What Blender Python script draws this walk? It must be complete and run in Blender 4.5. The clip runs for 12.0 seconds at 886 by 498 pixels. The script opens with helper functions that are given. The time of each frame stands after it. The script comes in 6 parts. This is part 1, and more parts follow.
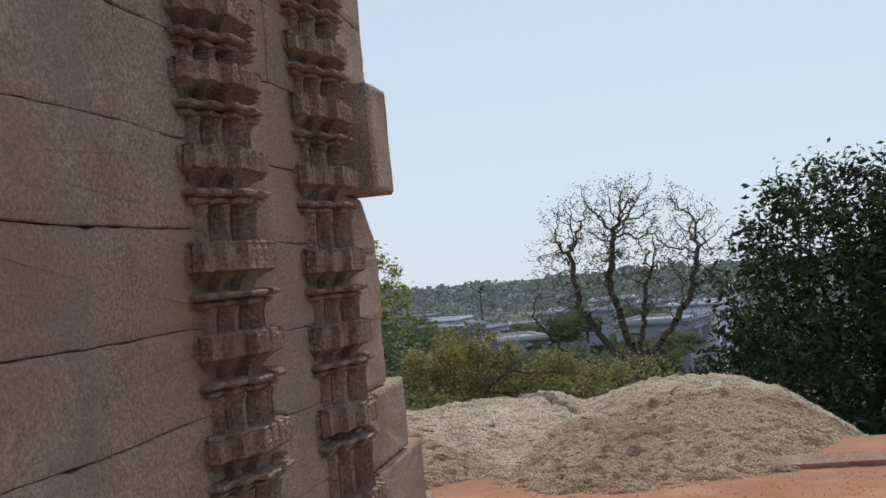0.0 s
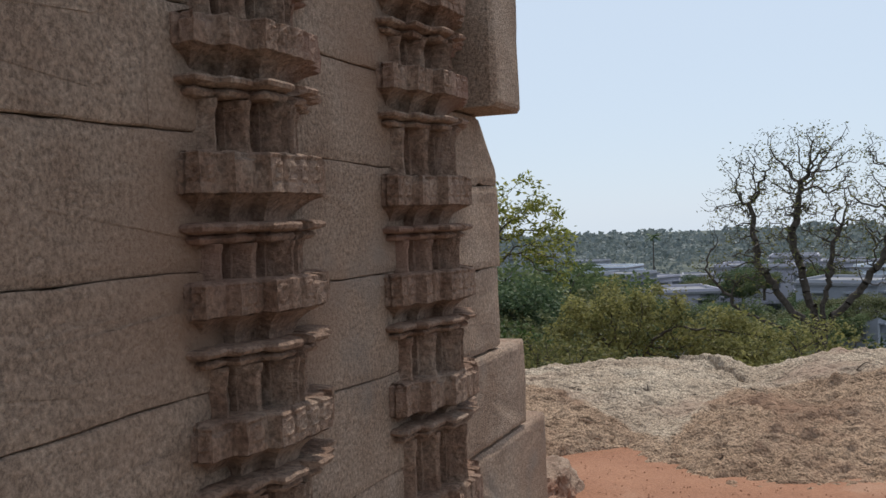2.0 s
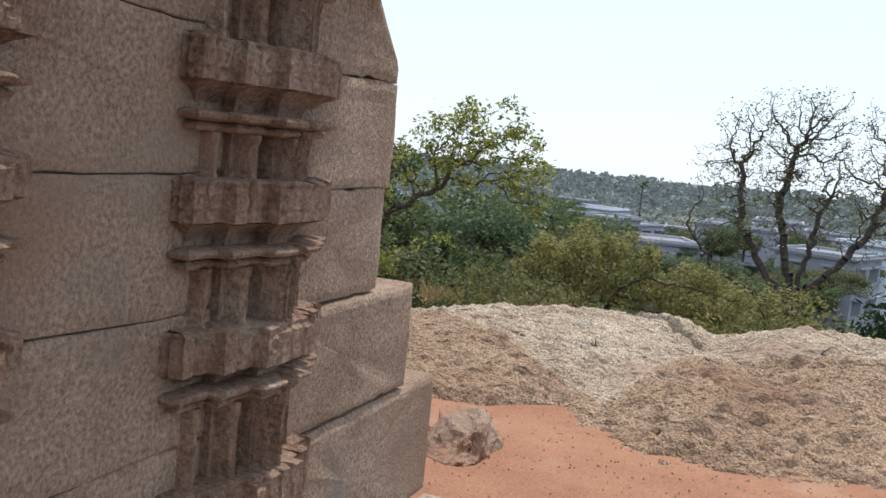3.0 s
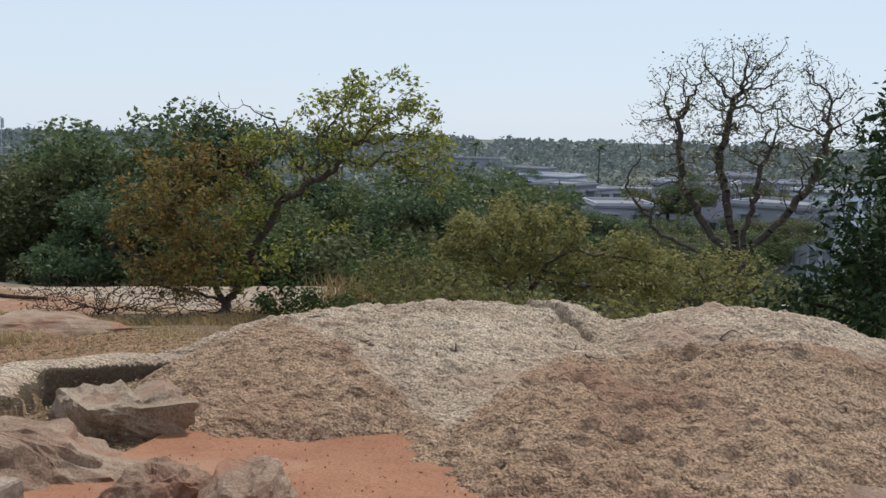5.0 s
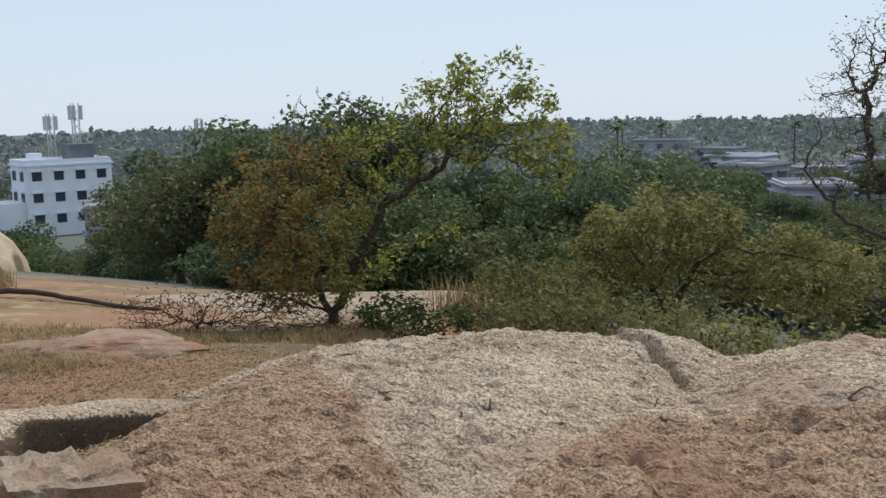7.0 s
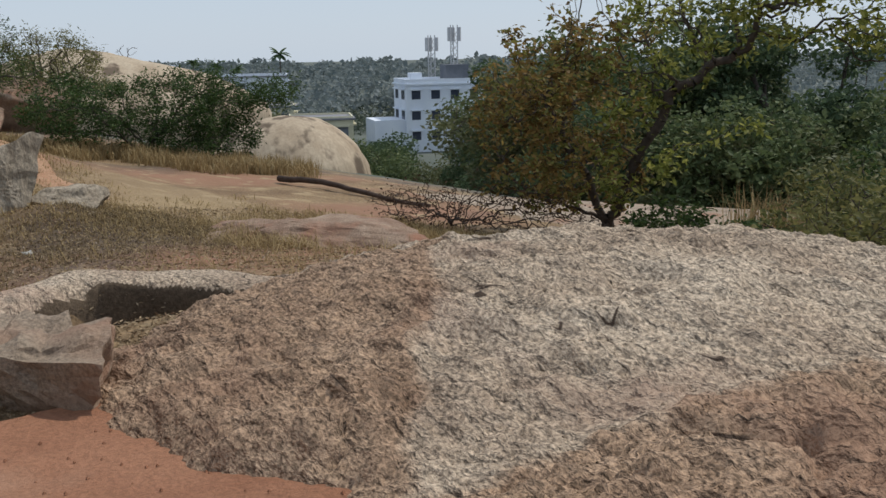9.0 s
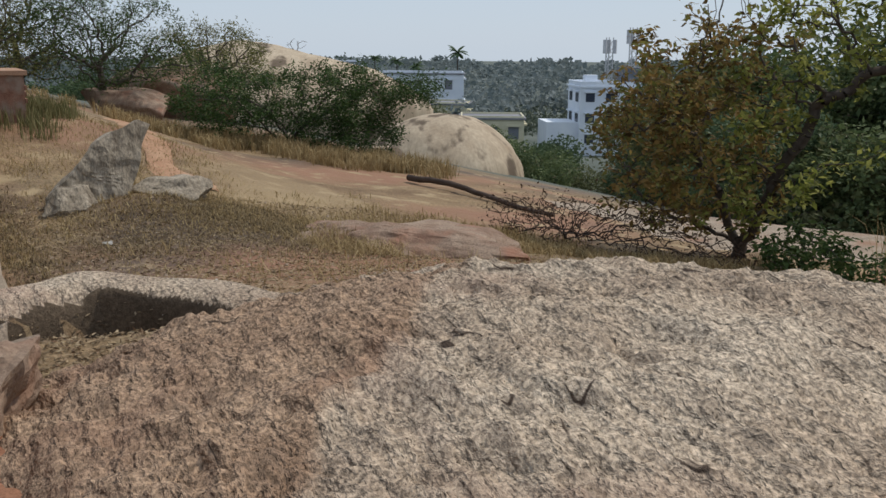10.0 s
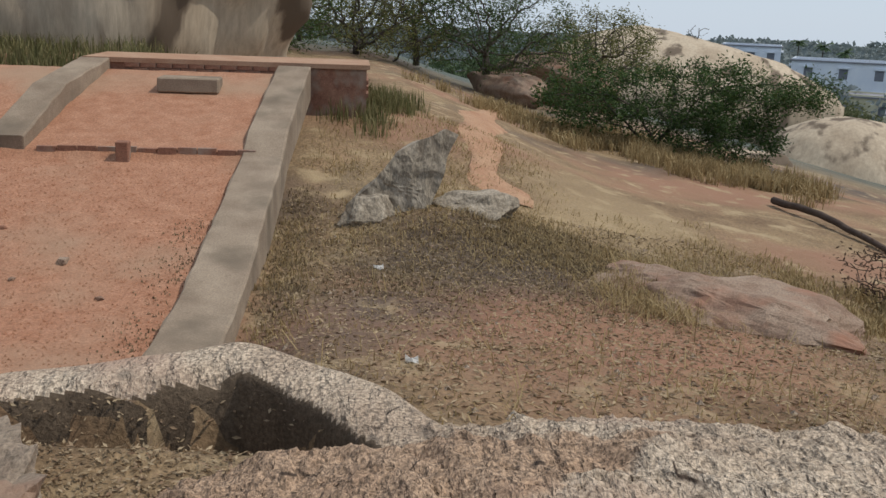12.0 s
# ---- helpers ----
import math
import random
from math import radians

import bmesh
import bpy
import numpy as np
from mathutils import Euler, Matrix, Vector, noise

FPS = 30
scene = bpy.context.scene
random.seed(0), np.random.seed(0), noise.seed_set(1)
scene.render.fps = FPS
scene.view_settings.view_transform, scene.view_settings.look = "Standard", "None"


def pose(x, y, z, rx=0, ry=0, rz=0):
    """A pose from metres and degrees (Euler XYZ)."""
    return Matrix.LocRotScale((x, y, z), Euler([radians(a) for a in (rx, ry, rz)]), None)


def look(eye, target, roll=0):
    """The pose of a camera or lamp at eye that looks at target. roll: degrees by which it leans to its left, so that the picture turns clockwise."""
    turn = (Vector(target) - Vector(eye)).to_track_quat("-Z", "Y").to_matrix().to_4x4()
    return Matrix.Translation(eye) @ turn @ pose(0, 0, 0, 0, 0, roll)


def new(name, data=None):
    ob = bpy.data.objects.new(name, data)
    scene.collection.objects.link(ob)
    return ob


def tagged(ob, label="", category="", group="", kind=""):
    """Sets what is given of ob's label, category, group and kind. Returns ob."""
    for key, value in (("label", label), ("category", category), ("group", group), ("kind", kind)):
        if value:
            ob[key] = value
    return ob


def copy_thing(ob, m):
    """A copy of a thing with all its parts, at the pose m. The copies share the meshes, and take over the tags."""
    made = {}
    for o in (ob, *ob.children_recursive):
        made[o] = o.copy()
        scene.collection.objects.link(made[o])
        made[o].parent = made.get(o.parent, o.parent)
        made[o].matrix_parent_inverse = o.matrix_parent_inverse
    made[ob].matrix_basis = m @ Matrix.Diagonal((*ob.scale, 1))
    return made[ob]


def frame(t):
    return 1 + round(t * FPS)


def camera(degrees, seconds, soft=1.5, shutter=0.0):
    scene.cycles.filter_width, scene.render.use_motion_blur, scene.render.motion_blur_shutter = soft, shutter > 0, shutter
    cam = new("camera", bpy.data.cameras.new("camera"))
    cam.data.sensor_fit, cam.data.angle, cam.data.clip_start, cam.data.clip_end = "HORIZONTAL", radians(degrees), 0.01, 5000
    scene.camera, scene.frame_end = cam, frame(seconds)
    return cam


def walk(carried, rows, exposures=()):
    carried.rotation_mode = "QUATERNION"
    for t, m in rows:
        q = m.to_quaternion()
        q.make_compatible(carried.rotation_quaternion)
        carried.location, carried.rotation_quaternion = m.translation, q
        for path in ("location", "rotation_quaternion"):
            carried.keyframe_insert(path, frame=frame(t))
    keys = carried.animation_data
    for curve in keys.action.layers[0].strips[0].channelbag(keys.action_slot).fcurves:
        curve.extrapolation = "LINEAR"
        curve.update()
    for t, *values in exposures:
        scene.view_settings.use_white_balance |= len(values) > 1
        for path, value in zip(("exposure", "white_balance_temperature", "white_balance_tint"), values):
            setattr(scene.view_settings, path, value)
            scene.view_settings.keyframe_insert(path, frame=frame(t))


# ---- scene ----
cam = camera(48.4, 12.0)

# seconds, eye, heading to the left of +y, pitch up, lean
PATH = [
    (0.0, (1.407, -0.000, 1.468), 11.40, 1.16, -5.30),
    (0.5, (1.428, 0.244, 1.479), 13.58, 1.29, -4.52),
    (1.0, (1.490, 0.494, 1.454), 13.77, 0.37, -1.95),
    (1.5, (1.450, 0.806, 1.388), 14.18, -1.41, -1.13),
    (2.0, (1.358, 1.043, 1.443), 21.56, -1.59, -2.21),
    (2.5, (1.352, 1.574, 1.390), 29.61, -9.75, -1.00),
    (2.8, (1.344, 1.916, 1.347), 23.30, -7.76, 5.22),
    (3.0, (1.367, 2.085, 1.415), 20.58, -6.24, 5.56),
    (3.2, (1.396, 2.220, 1.437), 18.92, -5.55, 3.93),
    (4.8, (1.879, 3.800, 1.452), 18.62, -7.36, 1.08),
    (5.0, (1.949, 4.032, 1.463), 18.60, -7.45, 1.27),
    (5.5, (2.183, 4.608, 1.503), 18.30, -7.55, 1.28),
    (6.0, (2.270, 5.198, 1.465), 19.85, -7.94, 1.32),
    (6.5, (2.285, 5.769, 1.538), 24.81, -8.96, 0.44),
    (7.0, (2.320, 6.261, 1.508), 29.58, -8.23, -1.33),
    (7.5, (2.345, 6.715, 1.297), 34.17, -8.25, 0.75),
    (7.7, (2.305, 6.909, 1.074), 37.98, -8.46, -0.57),
    (9.3, (2.043, 9.309, 0.666), 54.57, -12.06, -0.23),
    (9.5, (2.008, 9.543, 0.673), 57.45, -11.73, 0.19),
    (10.0, (1.842, 10.092, 0.628), 61.12, -11.83, 0.58),
    (10.5, (1.563, 10.552, 0.694), 69.55, -12.41, -1.13),
    (11.0, (1.190, 11.023, 0.749), 80.58, -11.86, 1.80),
    (11.5, (0.900, 11.384, 0.808), 82.17, -12.61, 2.32),
    (12.0, (0.663, 11.591, 1.006), 84.29, -13.60, 2.21),
]


def carried_pose(eye, yaw, pitch, roll):
    a, b = radians(yaw), radians(pitch)
    way = Vector((-math.sin(a) * math.cos(b), math.cos(a) * math.cos(b), math.sin(b)))
    return look(eye, Vector(eye) + way, roll)


walk(cam, [(t, carried_pose(eye, yaw, pitch, roll)) for t, eye, yaw, pitch, roll in PATH],
     exposures=[(0.0, -0.05), (0.5, -0.1), (1.0, 0.0), (1.5, 0.22), (2.0, -0.05), (2.5, 0.6), (2.8, 0.75), (3.2, 0.15), (4.8, 0.0), (7.7, -0.05), (9.3, -0.32), (12.0, -0.22)])

# ---- sky, sun ----
SUN_AZ, SUN_EL = 4.0, 57.0  # degrees clockwise from +y, and above the horizon
world = bpy.data.worlds.new("hazy_sky")
scene.world = world
world.use_nodes = True
wn, wl = world.node_tree.nodes, world.node_tree.links
wn.clear()
sky = wn.new("ShaderNodeTexSky")
sky.sky_type = "NISHITA"
sky.sun_disc = False
sky.sun_elevation = radians(SUN_EL)
sky.sun_rotation = radians(SUN_AZ)
sky.air_density = 1.0
sky.dust_density = 0.2
sky.ozone_density = 3.0
back = wn.new("ShaderNodeBackground")
back.inputs[1].default_value = 0.15
out = wn.new("ShaderNodeOutputWorld")
haze = wn.new("ShaderNodeMix")
haze.data_type = "RGBA"
haze.inputs[0].default_value = 0.9
haze.inputs[7].default_value = (4.3, 5.0, 5.9, 1)
wl.new(sky.outputs[0], haze.inputs[6])
wl.new(haze.outputs[2], back.inputs[0])
wl.new(back.outputs[0], out.inputs[0])
sun_data = bpy.data.lights.new("sun", "SUN")
sun_data.energy, sun_data.angle, sun_data.color = 3.2, radians(0.6), (1.0, 0.94, 0.85)
sun = new("sun", sun_data)
_a, _e = radians(SUN_AZ), radians(SUN_EL)
SUN_WAY = Vector((math.sin(_a) * math.cos(_e), math.cos(_a) * math.cos(_e), math.sin(_e)))
sun.rotation_euler = SUN_WAY.to_track_quat("Z", "Y").to_euler()


# ---- materials ----
def material(name, stops, scale=6.0, detail=8.0, bump=0.3, bump_scale=60.0, rough=0.9, fine=None, metallic=0.0, patches=None, stretch=(1, 1, 1), flakes=0.0):
    """Two scales of noise between colour stops, a fine grain, an optional second colour in patches, and relief."""
    m = bpy.data.materials.new(name)
    m.use_nodes = True
    n, l = m.node_tree.nodes, m.node_tree.links
    b = n["Principled BSDF"]
    b.inputs["Roughness"].default_value = rough
    b.inputs["Metallic"].default_value = metallic
    b.inputs["Specular IOR Level"].default_value = 0.25
    tc = n.new("ShaderNodeTexCoord")
    mp = n.new("ShaderNodeMapping")
    mp.inputs["Scale"].default_value = stretch
    l.new(tc.outputs["Object"], mp.inputs[0])
    big = n.new("ShaderNodeTexNoise")
    big.inputs["Scale"].default_value, big.inputs["Detail"].default_value = scale, detail
    big.inputs["Roughness"].default_value = 0.62
    l.new(mp.outputs[0], big.inputs["Vector"])
    ramp = n.new("ShaderNodeValToRGB")
    el = ramp.color_ramp.elements
    while len(el) < len(stops):
        el.new(0.5)
    for e, (p, c) in zip(el, stops):
        e.position, e.color = p, (*c, 1)
    l.new(big.outputs[0], ramp.inputs[0])
    colour = ramp.outputs[0]
    grain = n.new("ShaderNodeTexNoise")
    grain.inputs["Scale"].default_value, grain.inputs["Detail"].default_value = bump_scale, 6.0
    grain.inputs["Roughness"].default_value = 0.7
    l.new(mp.outputs[0], grain.inputs["Vector"])
    if fine:
        r2 = n.new("ShaderNodeValToRGB")
        r2.color_ramp.elements[0].position, r2.color_ramp.elements[1].position = 0.36, 0.66
        lo, hi = fine
        r2.color_ramp.elements[0].color, r2.color_ramp.elements[1].color = (lo, lo, lo, 1), (hi, hi, hi, 1)
        l.new(grain.outputs[0], r2.inputs[0])
        mul = n.new("ShaderNodeMix")
        mul.data_type, mul.blend_type = "RGBA", "MULTIPLY"
        mul.inputs[0].default_value = 1.0
        l.new(colour, mul.inputs[6])
        l.new(r2.outputs[0], mul.inputs[7])
        colour = mul.outputs[2]
    for pc, pscale, plo, phi in patches or ():
        pn = n.new("ShaderNodeTexNoise")
        pn.inputs["Scale"].default_value, pn.inputs["Detail"].default_value = pscale, 5.0
        l.new(mp.outputs[0], pn.inputs["Vector"])
        mr = n.new("ShaderNodeMapRange")
        mr.inputs[1].default_value, mr.inputs[2].default_value = plo, phi
        l.new(pn.outputs[0], mr.inputs[0])
        mx = n.new("ShaderNodeMix")
        mx.data_type = "RGBA"
        l.new(mr.outputs[0], mx.inputs[0])
        l.new(colour, mx.inputs[6])
        mx.inputs[7].default_value = (*pc, 1)
        colour = mx.outputs[2]
    l.new(colour, b.inputs["Base Color"])
    if bump:
        bp = n.new("ShaderNodeBump")
        bp.inputs["Strength"].default_value, bp.inputs["Distance"].default_value = bump, 0.02
        l.new(grain.outputs[0], bp.inputs["Height"])
        if flakes:
            fl = n.new("ShaderNodeTexNoise")
            fl.noise_type = "RIDGED_MULTIFRACTAL"
            fl.inputs["Scale"].default_value, fl.inputs["Detail"].default_value = flakes, 5.0
            fm = n.new("ShaderNodeMapping")
            fm.inputs["Rotation"].default_value, fm.inputs["Scale"].default_value = (0, 0, 0.5), (0.7, 1.5, 1.5)
            l.new(tc.outputs["Object"], fm.inputs[0])
            l.new(fm.outputs[0], fl.inputs["Vector"])
            b2 = n.new("ShaderNodeBump")
            b2.inputs["Strength"].default_value, b2.inputs["Distance"].default_value = 0.8, 0.035
            l.new(fl.outputs[0], b2.inputs["Height"])
            l.new(b2.outputs[0], bp.inputs["Normal"])
        l.new(bp.outputs[0], b.inputs["Normal"])
    return m


M_GRANITE = material("granite_wall", [(0.3, (0.36, 0.235, 0.165)), (0.5, (0.485, 0.345, 0.255)), (0.72, (0.57, 0.43, 0.335))], 2.2, fine=(0.48, 1.25), bump=1.0, bump_scale=80, patches=[((0.32, 0.19, 0.125), 1.1, 0.52, 0.72), ((0.28, 0.235, 0.2), 2.0, 0.58, 0.75)])
M_CARVED = material("carved_granite", [(0.3, (0.24, 0.135, 0.09)), (0.5, (0.35, 0.225, 0.16)), (0.72, (0.49, 0.37, 0.285))], 5.0, fine=(0.5, 1.25), bump=1.0, bump_scale=60, patches=[((0.3, 0.165, 0.12), 2.5, 0.5, 0.7)])
M_ROCK = material("rock_granite", [(0.3, (0.26, 0.19, 0.14)), (0.5, (0.38, 0.30, 0.225)), (0.75, (0.48, 0.395, 0.31))], 2.6, fine=(0.55, 1.2), bump=0.9, bump_scale=50, patches=[((0.3, 0.18, 0.12), 1.3, 0.54, 0.7)])
# dark brown pit rock, with the pit's shade put into its colour
M_PITWALL = material("stained_shaded_rock", [(0.3, (0.085, 0.06, 0.04)), (0.7, (0.17, 0.125, 0.085))], 3.0, fine=(0.6, 1.2), bump=0.8, bump_scale=40)
M_REDROCK = material("reddish_rock", [(0.3, (0.2, 0.115, 0.08)), (0.5, (0.31, 0.215, 0.155)), (0.75, (0.42, 0.32, 0.24))], 3.0, fine=(0.6, 1.2), bump=0.8, bump_scale=50, patches=[((0.31, 0.16, 0.105), 1.6, 0.52, 0.68)])
M_GREYROCK = material("grey_rock", [(0.3, (0.19, 0.15, 0.11)), (0.5, (0.35, 0.295, 0.225)), (0.75, (0.52, 0.45, 0.36))], 3.0, stretch=(1.6, 1.6, 0.6), fine=(0.55, 1.2), bump=1.0, bump_scale=22, flakes=5.0)
M_BOULDER = material("boulder_granite", [(0.3, (0.34, 0.26, 0.18)), (0.55, (0.48, 0.39, 0.285)), (0.8, (0.57, 0.48, 0.36))], 0.5, fine=(0.8, 1.1), bump=0.5, bump_scale=6, patches=[((0.14, 0.105, 0.075), 0.7, 0.56, 0.64)], stretch=(1.3, 1.3, 0.22))
M_PAVE = material("paving_granite", [(0.3, (0.28, 0.21, 0.16)), (0.7, (0.45, 0.37, 0.30))], 3.0, fine=(0.6, 1.2), bump=1.0, bump_scale=26, patches=[((0.34, 0.21, 0.14), 1.2, 0.48, 0.66), ((0.22, 0.16, 0.12), 7.0, 0.6, 0.68)])
M_SOIL = material("red_soil", [(0.3, (0.275, 0.125, 0.072)), (0.7, (0.37, 0.185, 0.11))], 1.4, fine=(0.75, 1.15), bump=0.7, bump_scale=45, patches=[((0.4, 0.25, 0.17), 0.9, 0.55, 0.75)])
M_PATH = material("trodden_earth", [(0.3, (0.36, 0.19, 0.11)), (0.7, (0.46, 0.29, 0.18))], 2.0, fine=(0.7, 1.15), bump=0.8, bump_scale=30)
M_GRAVEL = material("red_gravel", [(0.3, (0.33, 0.15, 0.085)), (0.7, (0.45, 0.24, 0.15))], 5.0, fine=(0.7, 1.2), bump=0.9, bump_scale=38, patches=[((0.36, 0.24, 0.16), 0.6, 0.5, 0.75)])
M_GROUND = material("dry_ground", [(0.3, (0.145, 0.088, 0.05)), (0.48, (0.25, 0.168, 0.095)), (0.7, (0.35, 0.255, 0.14))], 0.55, fine=(0.55, 1.25), bump=1.0, bump_scale=24, patches=[((0.27, 0.15, 0.095), 0.28, 0.47, 0.62), ((0.10, 0.078, 0.062), 0.22, 0.5, 0.66), ((0.36, 0.27, 0.16), 2.2, 0.56, 0.7)])
M_CONCRETE = material("weathered_concrete", [(0.3, (0.21, 0.155, 0.11)), (0.7, (0.36, 0.285, 0.21))], 1.6, fine=(0.75, 1.12), bump=0.4, patches=[((0.16, 0.125, 0.09), 1.3, 0.52, 0.7)])
M_PLASTER = material("red_plaster", [(0.3, (0.34, 0.19, 0.12)), (0.7, (0.42, 0.28, 0.19))], 2.0, fine=(0.8, 1.1))
M_BRICK = material("red_brick", [(0.3, (0.2, 0.09, 0.06)), (0.7, (0.34, 0.18, 0.12))], 7.0, fine=(0.7, 1.15), patches=[((0.3, 0.24, 0.19), 3.0, 0.5, 0.7)])
M_WHITE = material("pale_blue_paint", [(0.3, (0.62, 0.67, 0.76)), (0.7, (0.75, 0.79, 0.84))], 0.3, bump=0)
M_GREYWALL = material("grey_plaster", [(0.3, (0.26, 0.27, 0.31)), (0.7, (0.38, 0.39, 0.43))], 0.3, bump=0)
M_LILAC = material("lilac_plaster", [(0.3, (0.36, 0.35, 0.42)), (0.7, (0.5, 0.49, 0.55))], 0.3, bump=0)
M_CREAM = material("cream_plaster", [(0.3, (0.52, 0.48, 0.33)), (0.7, (0.66, 0.62, 0.47))], 0.3, bump=0)
M_ROOF = material("grey_roof", [(0.3, (0.17, 0.17, 0.19)), (0.7, (0.27, 0.27, 0.29))], 0.4, bump=0)
M_TANK = material("dark_tank", [(0.3, (0.09, 0.1, 0.12)), (0.7, (0.15, 0.16, 0.18))], 0.4, bump=0)
M_WINDOW = material("window_glass", [(0.3, (0.03, 0.04, 0.06)), (0.7, (0.06, 0.07, 0.1))], 0.4, bump=0, rough=0.2)
# window glass of the far town houses, greyed to lower its contrast
M_WINDOW_GREYED = material("greyed_window_glass", [(0.3, (0.14, 0.15, 0.18)), (0.7, (0.2, 0.21, 0.24))], 0.4, bump=0)
M_MAST = material("mast_paint", [(0.3, (0.4, 0.4, 0.42)), (0.7, (0.55, 0.55, 0.56))], 0.2, bump=0)
M_BARK = material("bark", [(0.3, (0.045, 0.036, 0.03)), (0.7, (0.11, 0.09, 0.075))], 8.0)
M_DEADWOOD = material("dead_wood", [(0.3, (0.045, 0.03, 0.023)), (0.7, (0.09, 0.062, 0.048))], 8.0)
M_PAPER = material("paper", [(0.3, (0.6, 0.58, 0.54)), (0.7, (0.75, 0.73, 0.7))], 10.0, bump=0)


def far_cover(m):
    """Beyond the hill the land lies under scrub and fields."""
    n, l = m.node_tree.nodes, m.node_tree.links
    b = n["Principled BSDF"]
    src = b.inputs["Base Color"].links[0].from_socket
    tc = n.new("ShaderNodeTexCoord")
    ln = n.new("ShaderNodeVectorMath")
    ln.operation = "LENGTH"
    mp = n.new("ShaderNodeMapping")
    mp.inputs["Location"].default_value = (14, -10, 0)
    l.new(tc.outputs["Object"], mp.inputs[0])
    l.new(mp.outputs[0], ln.inputs[0])
    mr = n.new("ShaderNodeMapRange")
    mr.inputs[1].default_value, mr.inputs[2].default_value = 17, 27
    l.new(ln.outputs["Value"], mr.inputs[0])
    tex = n.new("ShaderNodeTexNoise")
    tex.inputs["Scale"].default_value, tex.inputs["Detail"].default_value = 0.05, 9.0
    l.new(tc.outputs["Object"], tex.inputs["Vector"])
    ramp = n.new("ShaderNodeValToRGB")
    ramp.color_ramp.elements[0].position, ramp.color_ramp.elements[0].color = 0.35, (0.085, 0.1, 0.085, 1)
    ramp.color_ramp.elements[1].position, ramp.color_ramp.elements[1].color = 0.7, (0.13, 0.145, 0.125, 1)
    l.new(tex.outputs[0], ramp.inputs[0])
    mx = n.new("ShaderNodeMix")
    mx.data_type = "RGBA"
    l.new(mr.outputs[0], mx.inputs[0])
    l.new(src, mx.inputs[6])
    l.new(ramp.outputs[0], mx.inputs[7])
    l.new(mx.outputs[2], b.inputs["Base Color"])


far_cover(M_GROUND)


def earth_stain(m, centre, reach, colour, strength=0.85):
    """A ragged stain of other earth about one place of the slope."""
    n, l = m.node_tree.nodes, m.node_tree.links
    b = n["Principled BSDF"]
    src = b.inputs["Base Color"].links[0].from_socket
    tc = n.new("ShaderNodeTexCoord")
    mp = n.new("ShaderNodeMapping")
    mp.vector_type = "TEXTURE"
    mp.inputs["Location"].default_value, mp.inputs["Scale"].default_value = (*centre, 0), (*reach, 1000)
    l.new(tc.outputs["Object"], mp.inputs[0])
    ln = n.new("ShaderNodeVectorMath")
    ln.operation = "LENGTH"
    l.new(mp.outputs[0], ln.inputs[0])
    tex = n.new("ShaderNodeTexNoise")
    tex.inputs["Scale"].default_value, tex.inputs["Detail"].default_value, tex.inputs["Roughness"].default_value = 1.3, 9.0, 0.7
    l.new(tc.outputs["Object"], tex.inputs["Vector"])
    add = n.new("ShaderNodeMath")
    add.operation = "MULTIPLY_ADD"
    l.new(tex.outputs[0], add.inputs[0])
    add.inputs[1].default_value = 1.6
    l.new(ln.outputs["Value"], add.inputs[2])
    mr = n.new("ShaderNodeMapRange")
    mr.inputs[1].default_value, mr.inputs[2].default_value = 1.95, 1.35
    mr.inputs[3].default_value, mr.inputs[4].default_value = 0.0, strength
    l.new(add.outputs[0], mr.inputs[0])
    mx = n.new("ShaderNodeMix")
    mx.data_type = "RGBA"
    l.new(mr.outputs[0], mx.inputs[0])
    l.new(src, mx.inputs[6])
    mx.inputs[7].default_value = (*colour, 1)
    l.new(mx.outputs[2], b.inputs["Base Color"])


earth_stain(M_GROUND, (-6.8, 14.0), (2.2, 1.8), (0.29, 0.15, 0.095))
earth_stain(M_GROUND, (-9.2, 12.9), (1.7, 1.5), (0.085, 0.062, 0.048))
earth_stain(M_GROUND, (-12.5, 15.2), (2.6, 1.2), (0.32, 0.235, 0.135), 0.55)


def leafy(name, colours, through_=0.35, rough=0.5):
    """Leaves of several colours, leaf by leaf, that let some light through."""
    m = bpy.data.materials.new(name)
    m.use_nodes = True
    n, l = m.node_tree.nodes, m.node_tree.links
    b = n["Principled BSDF"]
    b.inputs["Roughness"].default_value = rough
    b.inputs["Specular IOR Level"].default_value = 0.12
    g = n.new("ShaderNodeNewGeometry")
    ramp = n.new("ShaderNodeValToRGB")
    el = ramp.color_ramp.elements
    while len(el) < len(colours):
        el.new(0.5)
    for k, (e, c) in enumerate(zip(el, colours)):
        e.position, e.color = k / (len(colours) - 1), (*c, 1)
    l.new(g.outputs["Random Per Island"], ramp.inputs[0])
    l.new(ramp.outputs[0], b.inputs["Base Color"])
    tr = n.new("ShaderNodeBsdfTranslucent")
    l.new(ramp.outputs[0], tr.inputs[0])
    mix = n.new("ShaderNodeMixShader")
    mix.inputs[0].default_value = through_
    l.new(b.outputs[0], mix.inputs[1])
    l.new(tr.outputs[0], mix.inputs[2])
    l.new(mix.outputs[0], n["Material Output"].inputs[0])
    return m


